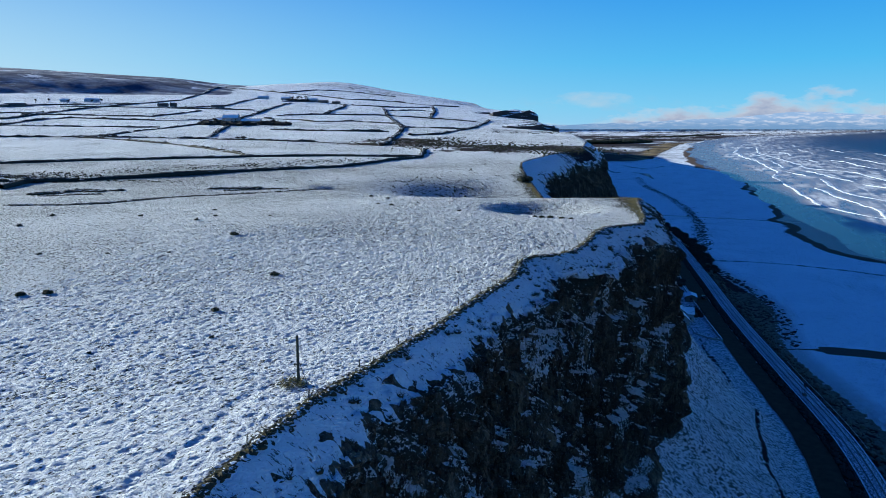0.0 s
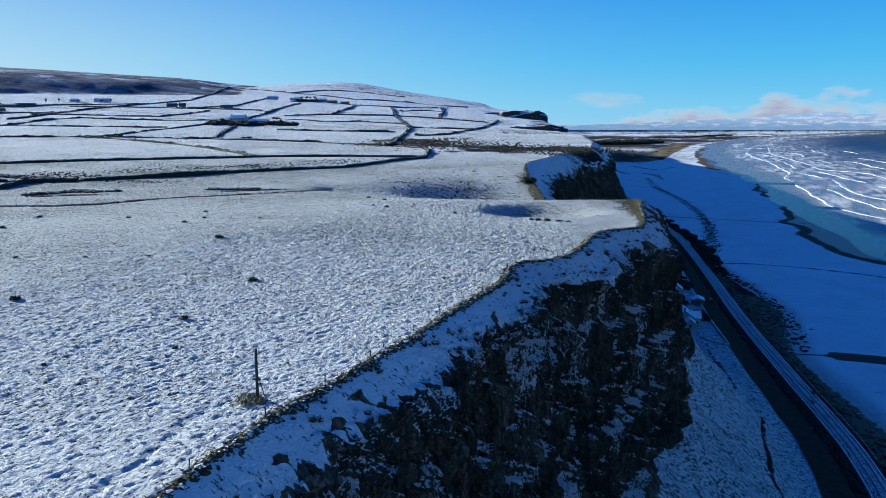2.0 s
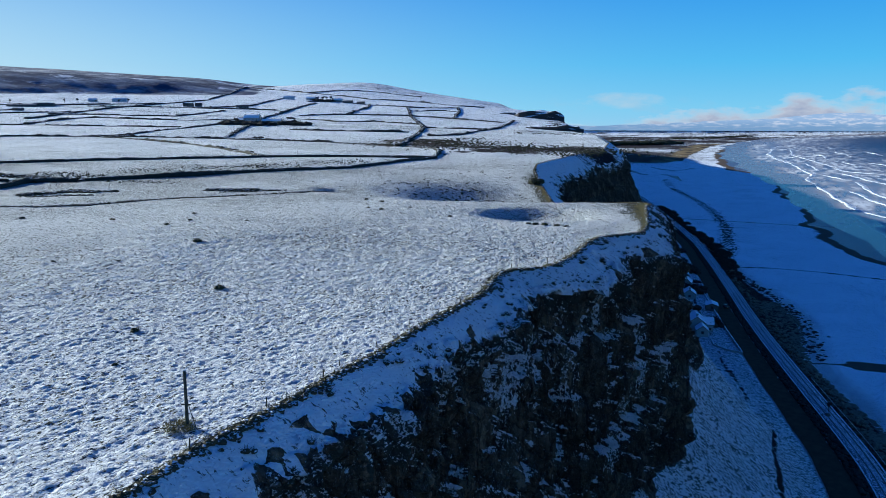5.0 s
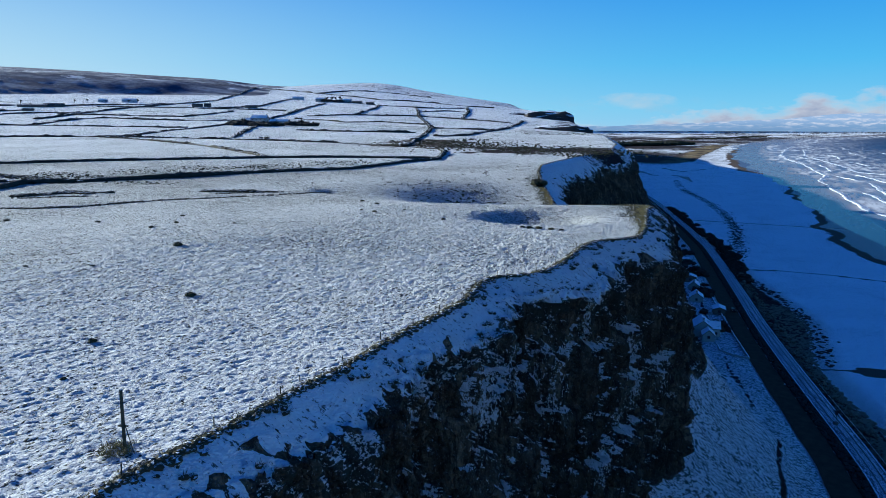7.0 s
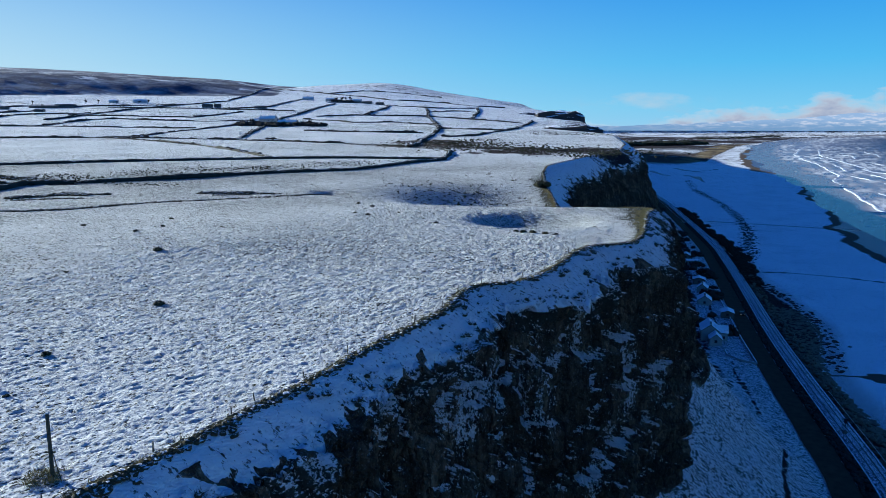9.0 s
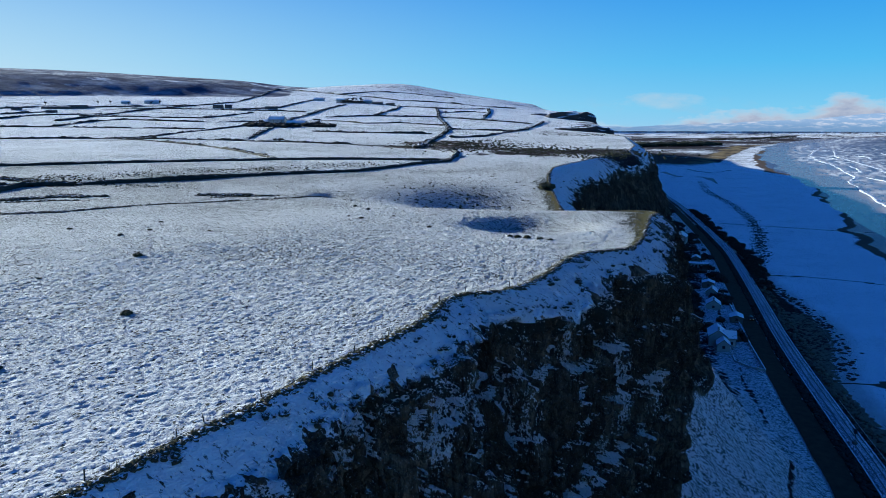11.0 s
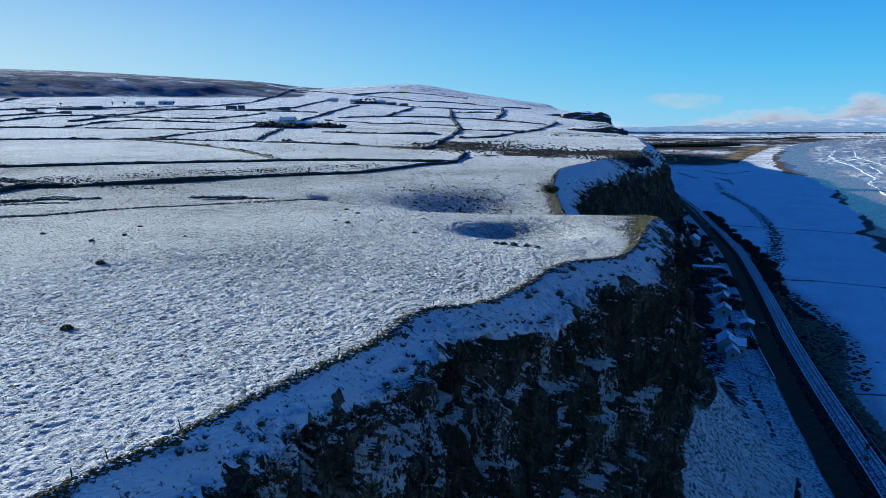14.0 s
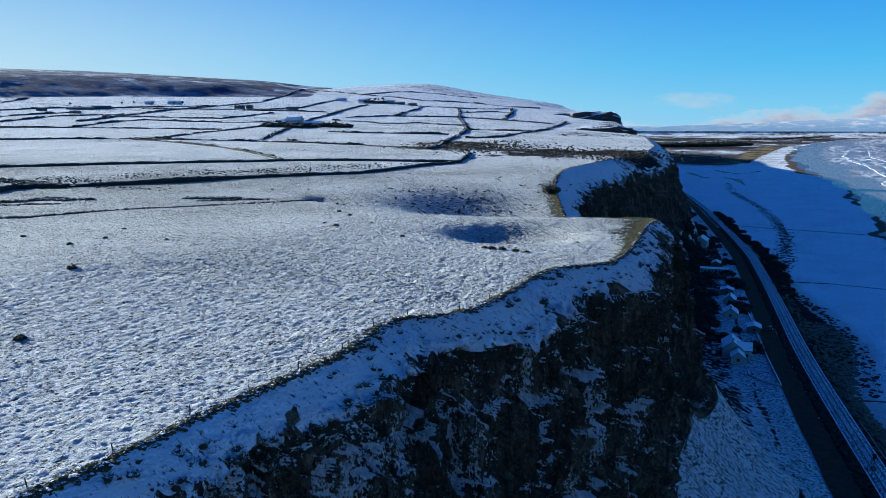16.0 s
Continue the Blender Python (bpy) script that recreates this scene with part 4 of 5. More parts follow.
# ---- hedges and banks of the hill farms ----
HEDGES = (
    ((-146, 237), (-149, 254), (-147, 263), (-135, 266)),
    ((-134, 269), (-109, 286), (-92, 305), (-71, 321), (-48, 339), (-35, 364), (-27, 384), (-11, 403)),
    ((-290, 322), (-250, 335), (-217, 354), (-194, 362), (-171, 374), (-138, 388), (-105, 402), (-83, 406), (-52, 408), (-11, 407), (-11, 463)),
    ((-470, 545), (-388, 551), (-344, 564), (-289, 568), (-250, 550), (-194, 516), (-146, 463), (-121, 428), (-105, 402)),
    ((-289, 568), (-236, 568), (-191, 566), (-152, 555), (-119, 543), (-93, 535), (-66, 523), (-40, 505), (-15, 484), (-11, 463)),
    ((-580, 690), (-491, 681), (-418, 686), (-365, 687), (-314, 693), (-268, 687)),
    ((-276, 569), (-269, 592), (-266, 641), (-253, 674), (-247, 718), (-237, 769)),
    ((-422, 694), (-430, 745), (-422, 785), (-410, 809), (-357, 789), (-294, 786), (-260, 822)),
    ((-492, 855), (-452, 853), (-383, 847), (-334, 841), (-333, 930), (-327, 988)),
    ((-522, 1003), (-462, 1026), (-405, 1042), (-360, 1029), (-309, 1045), (-266, 1033)),
    ((-468, 770), (-476, 860), (-479, 947), (-472, 1048), (-455, 1127), (-436, 1220), (-465, 1379), (-508, 1681)),
    ((-594, 980), (-565, 1011), (-537, 1032), (-470, 1099)),
    ((-186, 579), (-208, 701), (-248, 908), (-247, 960), (-254, 1085), (-265, 1282)),
    ((-387, 1035), (-332, 1123), (-343, 1296), (-345, 1386)),
    ((-505, 1714), (-427, 1667), (-346, 1593), (-267, 1559), (-200, 1508), (-97, 1555), (-25, 1524), (36, 1580)),
    ((-159, 675), (-115, 667), (-84, 667), (-48, 671)),
    ((-216, 955), (-172, 998), (-127, 1018), (-83, 1055), (-42, 1056), (7, 1037), (55, 1026)),
    ((-218, 901), (-174, 890), (-148, 861), (-112, 897), (-62, 877), (-45, 823)),
    ((-109, 1331), (-93, 1214), (-79, 1059), (-59, 930), (-39, 755), (-38, 640), (-40, 563), (-40, 505)),
    ((-18, 1461), (-11, 1297), (-16, 1065)),
    ((-85, 1206), (-41, 1294), (-13, 1294)),
    ((-27, 626), (0, 651), (29, 757), (51, 948), (71, 1078)),
    ((-163, 1015), (-165, 1111), (-165, 1209), (-174, 1327)),
    ((-286, 1311), (-232, 1352), (-174, 1327), (-103, 1319), (-23, 1426)),
    ((-39, 755), (5, 756), (29, 757)),
    ((-346, 1593), (-310, 1815), (-230, 1850), (-113, 1806)),
    ((-600, 740), (-550, 756), (-544, 802), (-546, 845), (-491, 899)),
    ((-640, 790), (-600, 819), (-590, 865), (-569, 923)),
    ((-760, 900), (-682, 922), (-657, 968), (-626, 1010)),
    ((-800, 1000), (-783, 1051), (-823, 1169)),
    ((-200, 250), (-175, 258), (-158, 262), (-146, 258)),
)


def build_hedge(pts, k):
    rnd = random.Random(100 + k)
    pts = np.array(pts, float)
    seg = np.hypot(*np.diff(pts, axis=0).T)
    cum = np.concatenate([[0], np.cumsum(seg)])
    far = np.hypot(*pts.mean(0))
    step = 1.0 + far / 500
    n = max(int(cum[-1] / step), 4)
    d = np.linspace(0, cum[-1], n)
    x, y = np.interp(d, cum, pts[:, 0]), np.interp(d, cum, pts[:, 1])
    x = x + 0.9 * value_noise(d / 14, d * 0 + k, 201) + 0.3 * value_noise(d / 4, d * 0 + k, 203)
    y = y + 0.9 * value_noise(d / 14, d * 0 + k, 202)
    tx, ty = np.gradient(x), np.gradient(y)
    ln = np.hypot(tx, ty)
    nx, ny = -ty / ln, tx / ln
    h = 0.85 + far * 0.0007 + 0.45 * fractal(d / 9, d * 0 + k, 204, 3) + 0.25 * value_noise(d / 2.1, d * 0 + k, 205)
    h = h * (0.55 + 0.45 * step01(-0.5, -0.1, value_noise(d / 19, d * 0 + k, 209)))
    if k < 3:
        h = 1.5 + 0.3 * fractal(d / 9, d * 0 + k, 204, 3)
    h = h * (1.04 if k > 2 else 0.92)
    h = np.maximum(h * (1 + 0.8 * np.maximum(value_noise(d / 33, d * 0 + k, 206) - 0.35, 0)), 0.35)
    w = 1.0 + far * 0.0013 + 0.3 * value_noise(d / 7, d * 0 + k, 207)
    ang = np.linspace(-0.1, math.pi + 0.1, 9)[None, :]
    rough = 1 + 0.28 * fractal(d[:, None] / 1.6, ang * 2.2 + k, 208, 2)
    off = np.cos(ang) * w[:, None] * rough
    z0 = upland(x, y)[:, None]
    X, Y = x[:, None] + nx[:, None] * off, y[:, None] + ny[:, None] * off
    Z = z0 - 0.15 + np.maximum(np.sin(ang), -0.3) * h[:, None] * rough
    ob = new("hedge", grid_mesh("hedge", X, Y, Z, M_HEDGE, smooth=False))
    tagged(ob, "dark bare hedge on a bank between snowy fields", "hedge", "field hedges")
    ob2 = Soup()
    # thorn bushes that stand out of the hedge
    for i in range(0, n, max(int(7 / step), 2)):
        if k > 2 and rnd.random() < 0.4:
            r = rnd.uniform(0.35, 0.95) * (1 + far / 1800)
            for _ in range(3):
                ob2.blob((x[i] + rnd.uniform(-1.6, 1.6), y[i] + rnd.uniform(-0.7, 0.7), z0[i, 0] + h[i] * rnd.uniform(0.5, 0.8)), (r * rnd.uniform(0.9, 1.8), r, r * rnd.uniform(0.5, 0.9)), 0.6, 1, rnd.randrange(999))
    if ob2.n:
        part("thorn_bush", ob2, M_SCRUB, ob)


for k, pts in enumerate(HEDGES):
    build_hedge(pts, k)


# ---- buildings ----
def gable_body(w, l, h, rh):
    s = Soup()
    s.add([(-l / 2, -w / 2, -1.5), (l / 2, -w / 2, -1.5), (l / 2, w / 2, -1.5), (-l / 2, w / 2, -1.5), (-l / 2, -w / 2, h), (l / 2, -w / 2, h), (l / 2, w / 2, h), (-l / 2, w / 2, h),
           (-l / 2, 0, h + rh), (l / 2, 0, h + rh)],
          [(0, 1, 5, 4), (2, 3, 7, 6), (1, 2, 6, 9, 5), (3, 0, 4, 8, 7), (4, 5, 9, 8), (6, 7, 8, 9), (0, 3, 2, 1)])
    return s


def roof_slabs(w, l, h, rh, over=0.35, th=0.22):
    s = Soup()
    run = w / 2 + over
    drop = rh * over / (w / 2)
    for side in (-1, 1):
        a, b = (0.0, h + rh + 0.04), (side * run, h - drop + 0.04)
        x0, x1 = -l / 2 - over, l / 2 + over
        s.add([(x0, a[0], a[1]), (x1, a[0], a[1]), (x1, b[0], b[1]), (x0, b[0], b[1]), (x0, a[0], a[1] + th), (x1, a[0], a[1] + th), (x1, b[0], b[1] + th), (x0, b[0], b[1] + th)],
              [(0, 3, 2, 1), (4, 5, 6, 7), (0, 1, 5, 4), (1, 2, 6, 5), (2, 3, 7, 6), (3, 0, 4, 7)])
    return s


def fill_house(base, w, l, h, rh, wall, chimneys=1, windows=3, door=True, roof=None):
    part("wall", gable_body(w, l, h, rh), wall, base)
    part("roof", roof_slabs(w, l, h, rh), roof or M_ROOF, base, "" if roof else "snow-covered slate roof")
    for c in range(chimneys):
        s = Soup()
        x = (-l / 2 + 0.5) if c == 0 else (l / 2 - 0.5)
        s.box((x - 0.4, -0.35, h + rh - 0.6), (x + 0.4, 0.35, h + rh + 1.1))
        s.box((x - 0.48, -0.43, h + rh + 1.1), (x + 0.48, 0.43, h + rh + 1.25))
        part("chimney", s, wall, base)
    rows = (1.5, 4.0) if h > 4.2 else (1.5,)
    for zz in rows:
        for k in range(windows):
            x = -l / 2 + (k + 0.5) * l / windows
            if door and zz == 1.5 and k == windows // 2:
                continue
            for side in (-1, 1):
                s = Soup()
                s.box((x - 0.55, side * w / 2 - 0.04, zz - 0.65), (x + 0.55, side * w / 2 + 0.04, zz + 0.65))
                fr = part("window", s, M_RENDER if wall is not M_RENDER else M_PALE, base)
                p = Soup()
                p.box((x - 0.45, side * (w / 2 + 0.03) - 0.02, zz - 0.55), (x + 0.45, side * (w / 2 + 0.03) + 0.02, zz + 0.55))
                part("pane", p, M_DARK, fr)
    if door:
        s = Soup()
        x = -l / 2 + (windows // 2 + 0.5) * l / windows
        s.box((x - 0.5, -w / 2 - 0.05, 0.0), (x + 0.5, -w / 2 + 0.03, 2.05))
        part("door", s, M_DARK, base)
    # a small window in each gable
    for side in (-1, 1):
        s = Soup()
        s.box((side * l / 2 - 0.04, -0.5, h * 0.45), (side * l / 2 + 0.05, 0.5, h * 0.45 + 1.1))
        part("window", s, M_DARK, base)


def house(name, x, y, z, yaw, w, l, h, rh, wall, label, category="house", group="", **kw):
    base = new(name)
    base.matrix_world = pose(x, y, z, 0, 0, yaw)
    fill_house(base, w, l, h, rh, wall, **kw)
    return tagged(base, label, category, group)


def on_hill(name, x, y, yaw, w, l, h, rh, wall, label, **kw):
    return house(name, x, y, land_z(x, y), yaw, w, l, h, rh, wall, label, group="hill farm buildings", **kw)


on_hill("farmhouse", -222, 768, -8, 8, 17, 5.6, 3.0, M_RENDER, "white two-storey farmhouse with snowy slate roof", chimneys=2, windows=4)
on_hill("farm_outbuilding", -200, 764, -4, 7, 20, 2.8, 2.0, M_RENDER, "long low whitewashed outbuilding with snowy roof", category="outbuilding", chimneys=0, windows=4)
on_hill("farm_outbuilding", -237, 776, 70, 6, 12, 2.8, 2.0, M_STONE, "stone outbuilding with snowy roof beside a farmhouse", category="outbuilding", chimneys=0, windows=2)
for x, y, yaw, w, l, h, rh, wall, label in (
        (-567, 1098, 10, 7, 12, 2.8, 1.8, M_PALE, "pale farm shed on the upper fields"),
        (-534, 1116, 12, 9, 21, 3.4, 2.0, M_PALE, "large pale farm shed below the moor"),
        (-598, 972, 8, 8, 38, 2.2, 1.3, M_STONE, "long dark stone barn with slate roof"),
        (-627, 930, 5, 7, 11, 2.4, 1.6, M_STONE, "small dark stone barn in a field"),
        (-562, 905, 5, 6, 12, 2.0, 1.3, M_STONE, "low dark stone byre in a field"),
        (-576, 985, 8, 8, 26, 2.8, 1.8, M_STONE, "dark stone byre beside a hedge"),
        (-408, 1068, 5, 7, 14, 2.8, 1.8, M_STONE, "dark stone cottage with slate roof"),
        (-396, 1077, 5, 6, 9, 3.0, 2.0, M_STONE, "small stone shed beside a cottage"),
        (-332, 1082, 5, 7, 18, 2.4, 1.6, M_STONE, "low stone farm building on the hill"),
        (-331, 1358, 0, 8, 20, 3.4, 2.2, M_PALE, "pale shed on the upper hill"),
        (-288, 1352, 0, 8, 16, 3.4, 2.2, M_RENDER, "white cottage on the upper hill"),
        (-240, 1362, -5, 7, 17, 3.4, 2.2, M_RENDER, "white cottage beside dark trees"),
        (-218, 1345, -10, 7, 18, 2.6, 1.8, M_STONE, "low stone byre on the upper hill"),
        (-193, 1338, -10, 7, 14, 2.6, 1.8, M_STONE, "low stone byre on the upper hill")):
    on_hill("farm_building", x, y, yaw, w, l, h, rh, wall, label, category="barn", chimneys=1 if "cottage" in label else 0, windows=3, roof=M_SLATE if wall is M_STONE else None)

# ---- trees and shrubs ----
def make_tree(seed, height):
    """A bare wind-bent thorn or ash: trunk, limbs, and twigs."""
    rnd = random.Random(seed)
    wood, twig = Soup(), Soup()

    def grow(p, d, ln, r, depth):
        q = p + d * ln
        wood.rod(p, q, r, r * 0.68, 5)
        if depth == 0:
            for _ in range(9):
                e = (d + Vector((rnd.uniform(-1, 1), rnd.uniform(-1, 1), rnd.uniform(-0.3, 0.9))) * 0.9).normalized()
                o = e.orthogonal().normalized() * 0.13 * height / 6
                s = q - d * ln * rnd.uniform(0, 0.8)
                twig.add([tuple(s - o), tuple(s + o), tuple(s + e * ln * rnd.uniform(0.7, 1.3))], [(0, 1, 2)])
            return
        for _ in range(3 if depth > 1 else 4):
            e = (d + Vector((rnd.uniform(-1, 1) + 0.18, rnd.uniform(-1, 1), rnd.uniform(-0.35, 0.6))) * 0.75).normalized()
            grow(q - d * ln * rnd.uniform(0, 0.3), e, ln * rnd.uniform(0.6, 0.85), r * 0.6, depth - 1)

    grow(Vector((0, 0, -0.4)), Vector((0.08, 0, 1)).normalized(), height * 0.3, height * 0.03, 3)
    root = new("tree")
    part("trunk", wood, M_SCRUB, root)
    part("crown", twig, M_SCRUB, root)
    return tagged(root, "bare wind-bent tree beside a hill farm", "tree", "hill farm trees")


TREES = [(-572, 1062, 9), (-548, 1070, 7), (-520, 1082, 8), (-505, 1080, 10), (-590, 1060, 8), (-268, 1350, 13), (-260, 1346, 12), (-252, 1352, 14), (-277, 1346, 11),
         (-231, 742, 7), (-222, 738, 6), (-176, 752, 8), (-236, 750, 8), (-160, 745, 6), (-206, 735, 5), (-640, 1010, 9)]
kinds = {}
for k, (x, y, h) in enumerate(TREES):
    if k < 3:
        kinds[k] = make_tree(300 + k, 8.0)
    src = kinds[k % 3]
    m = pose(x, y, land_z(x, y), 0, 0, (k * 77) % 50 - 25) @ Matrix.Scale(h / 8.0, 4)
    if k < 3:
        src.matrix_world = m
    else:
        t = copy_thing(src, Matrix())
        t.matrix_basis = m


def shrub_mesh(name, seed, material, blobs=9, spikes=170, spread=1.0, tall=0.8):
    rnd, s = random.Random(seed), Soup()
    for k in range(blobs):
        th, d = rnd.uniform(0, math.tau), spread * rnd.uniform(0, 0.65) ** 0.7
        r = rnd.uniform(0.28, 0.5)
        s.blob((d * math.cos(th), d * math.sin(th), r * 0.7 * tall + (1 - d) * 0.25 * tall), (r, r, r * tall), 0.6, 1, rnd.randrange(999))
    s.spikes((0, 0, 0.1), (0.85 * spread, 0.85 * spread, 0.85 * tall), spikes, 0.32, 0.026, rnd)
    return s.mesh(name, material)


GORSE = [shrub_mesh("gorse_bush", 400 + k, M_GORSE, tall=0.75) for k in range(3)]
SHRUB = [shrub_mesh("shrub", 420 + k, M_SCRUB, 18, 480, 1.45, 0.85) for k in range(4)]


def place(name, mesh, x, y, z, size, yaw, label, category, group="", flat=1.0):
    ob = new(name, mesh)
    ob.matrix_world = pose(x, y, z, 0, 0, yaw) @ Matrix.Diagonal((size, size, size * flat, 1))
    return tagged(ob, label, category, group)


# lone gorse bushes on the pasture
for k, (x, y, r) in enumerate(((-22.8, 95.6, 1.15), (-25.8, 79, 0.85), (-51.6, 85.3, 1.1), (-48.7, 86.2, 1.15), (-36.2, 123.6, 1.35), (-61.7, 108, 0.7), (-51.6, 108.7, 0.55), (-42.4, 109.5, 0.55), (-78.7, 132, 1.0),
                               (-81.8, 149.4, 0.9), (-63.4, 149.4, 0.9), (-48.8, 141.4, 1.0), (-47.6, 149.4, 0.8), (-51.9, 162.6, 0.8), (-36.1, 149.4, 0.7), (-23.4, 70.1, 0.5), (-14.3, 191.7, 1.0), (4.1, 158.6, 0.9), (-33.8, 65.8, 0.45),
                               (-12.1, 172.6, 1.0), (-20, 203.7, 1.1), (-15.7, 176.6, 0.7), (-5.9, 177.6, 0.6), (20.9, 147.4, 1.1), (22.6, 146.8, 1.2), (24.8, 145.4, 1.1), (26.5, 144.4, 0.9), (19.6, 148.2, 0.9),
                               (27.3, 170.6, 0.9), (28.6, 168.6, 1.0), (30.8, 161.6, 0.6), (35.1, 157.6, 0.6))):
    place("gorse_bush", GORSE[k % 3], x, y, land_z(x, y) - 0.04, 0.62 * r, k * 67 % 360, "dark rounded gorse bush on the snowy pasture", "bush", "gorse on the pasture")
place("gorse_bush", GORSE[1], 33.5, 287, land_z(33.5, 287) - 0.3, 3.7, 30, "broad dark gorse thicket at the cliff edge", "bush", flat=0.95)

for k, (x, y, r) in enumerate(((-243, 738, 3.2), (-237, 735, 3.8), (-231, 737, 4.4), (-225, 733, 4.2), (-219, 735, 3.4), (-213, 731, 3.0), (-206, 730, 2.6), (-199, 735, 2.4),
                               (-184, 753, 4.0), (-178, 750, 5.0), (-172, 748, 4.6), (-166, 746, 3.4), (-247, 742, 2.6), (-158, 577, 2.0), (-163, 578, 1.6))):
    place("farm_shrub", SHRUB[k % 4], x, y, land_z(x, y) - 0.3, r, k * 83 % 360, "dark leafless shrub sheltering a hill farm", "shrub", "farm shrubs")

# rushes and small gorse in the bowl, along the old field line and on the rough ground
def clump_stuff(name, spots, material, label, category, lo, hi, seed, spiky=14):
    rnd, s = random.Random(seed), Soup()
    for x, y in spots:
        r = rnd.uniform(lo, hi)
        z = land_z(x, y)
        s.blob((x, y, z + r * 0.25), (r, r, r * 0.6), 0.6, 1, rnd.randrange(999))
        s.spikes((x, y, z), (r * 0.9, r * 0.9, r * 0.7), spiky, r * 0.5, r * 0.09, rnd)
    tagged(new(name, s.mesh(name, material)), label, category, kind="stuff")


def scatter(n, seed, cx, cy, sx, sy, turn=0.0):
    rnd, c, s = random.Random(seed), math.cos(radians(turn)), math.sin(radians(turn))
    out = []
    for _ in range(n):
        p, q = rnd.gauss(0, sx), rnd.gauss(0, sy)
        out.append((cx + c * p - s * q, cy + s * p + c * q))
    return out


def strewn(n, seed, pts, width):
    rnd, out = random.Random(seed), []
    for _ in range(n):
        i = rnd.randrange(len(pts) - 1)
        f = rnd.random()
        out.append((pts[i][0] + (pts[i + 1][0] - pts[i][0]) * f + rnd.gauss(0, width), pts[i][1] + (pts[i + 1][1] - pts[i][1]) * f + rnd.gauss(0, width)))
    return out


clump_stuff("rush_tussocks", scatter(170, 1, 2, 262, 13, 13, 30) + scatter(80, 2, -4, 275, 16, 20) + strewn(70, 3, ((-36, 246), (-19.9, 231.3), (-4.8, 222), (8.2, 206.1)), 1.6)
            + strewn(46, 4, ((14, 214.8), (23.9, 219.6), (35.8, 224.3)), 1.5) + scatter(40, 5, 20, 300, 14, 26), M_GORSE, "dark rushes scattered on a snowy slope", "rushes", 0.2, 0.52, 21)
clump_stuff("rush_tussocks", strewn(170, 6, ((-112, 330), (-80, 345), (-55, 372)), 12) + strewn(230, 26, ((-150, 303), (-130, 318), (-105, 338), (-80, 355), (-60, 378), (-35, 392)), 7) + strewn(110, 27, ((-172, 301), (-151, 292), (-138, 282)), 4) + strewn(60, 7, ((-150, 275), (-120, 268), (-95, 262)), 2.2) + strewn(90, 8, ((-400, 880), (-330, 880), (-250, 900)), 16),
            M_GORSE, "dark rushes in a thinly snowed field", "rushes", 0.22, 0.55, 22)
clump_stuff("old_bank", strewn(420, 9, ((-103.1, 169.6), (-90.7, 171.6), (-84, 177.6), (-74.1, 197.5), (-62, 217.3), (-35, 242)), 0.45) + strewn(120, 10, ((-112, 197.5), (-108.2, 211.9), (-101.6, 214.8)), 1.0)
            + strewn(100, 18, ((-69.7, 231.3), (-61.9, 234.8), (-52, 238)), 0.8), M_TURF, "low turf bank of an old field boundary", "bank", 0.22, 0.5, 23, 6)
clump_stuff("gorse_scrub", strewn(1000, 11, ((-30, 540), (0, 530), (30, 505), (60, 485), (85, 475)), 25) + strewn(90, 12, ((-35, 560), (-10, 560), (20, 600)), 8)
            + strewn(110, 13, ((60, 440), (85, 462), (98, 500)), 7) + strewn(70, 19, ((50, 700), (90, 690), (112, 720)), 8), M_GORSE, "dark gorse scrub on rough snowy ground", "scrub", 0.3, 0.95, 24, 8)
clump_stuff("gorse_scrub", strewn(130, 14, ((-240, 735), (-228, 733), (-210, 728), (-196, 738)), 3.5) + strewn(70, 15, ((-184, 752), (-174, 748), (-164, 744)), 3.0)
            + strewn(60, 16, ((-282, 1347), (-262, 1350), (-245, 1352)), 4), M_SCRUB, "thicket sheltering a hill farm", "thicket", 2.0, 4.8, 25, 14)
clump_stuff("bank_scrub", strewn(70, 28, ((-119.5, 208.9), (-120.2, 217.3), (-117.9, 224.3)), 0.9) + strewn(110, 29, ((-118.1, 226.6), (-115.5, 230.1), (-109.3, 227.8)), 1.3) + strewn(16, 30, ((-108.5, 230.1), (-102.6, 231.3)), 0.8)
            + strewn(80, 31, ((-76, 237), (-67, 238), (-58, 237)), 0.8) + strewn(220, 32, ((-182, 288), (-161, 279), (-148, 273), (-136, 270)), 2.2), M_TURF, "dark heather and turf on broken banks", "scrub", 0.35, 0.95, 33, 8)

# small posts of the wire fence along the long hedge
s = Soup()
s.rod((0, 0, -0.3), (0, 0, 2.0), 0.07, 0.06, 6)
STAKE = s.mesh("fence_stake", M_WOOD)
LINE_B = np.array(((-290, 322), (-250, 335), (-217, 354), (-194, 362), (-171, 374), (-138, 388), (-105, 402), (-83, 406), (-52, 408)), float)
run_b = np.concatenate([[0], np.cumsum(np.hypot(*np.diff(LINE_B, axis=0).T))])
for k in range(30):
    d = k * run_b[-1] / 29 + 1.3 * math.sin(k * 5.1)
    x, y = float(np.interp(d, run_b, LINE_B[:, 0])), float(np.interp(d, run_b, LINE_B[:, 1])) + 1.6
    ob = new("fence_stake", STAKE)
    ob.location = (x, y, land_z(x, y))
    tagged(ob, "thin wooden stake of a field fence", "fence post", "field fence stakes")

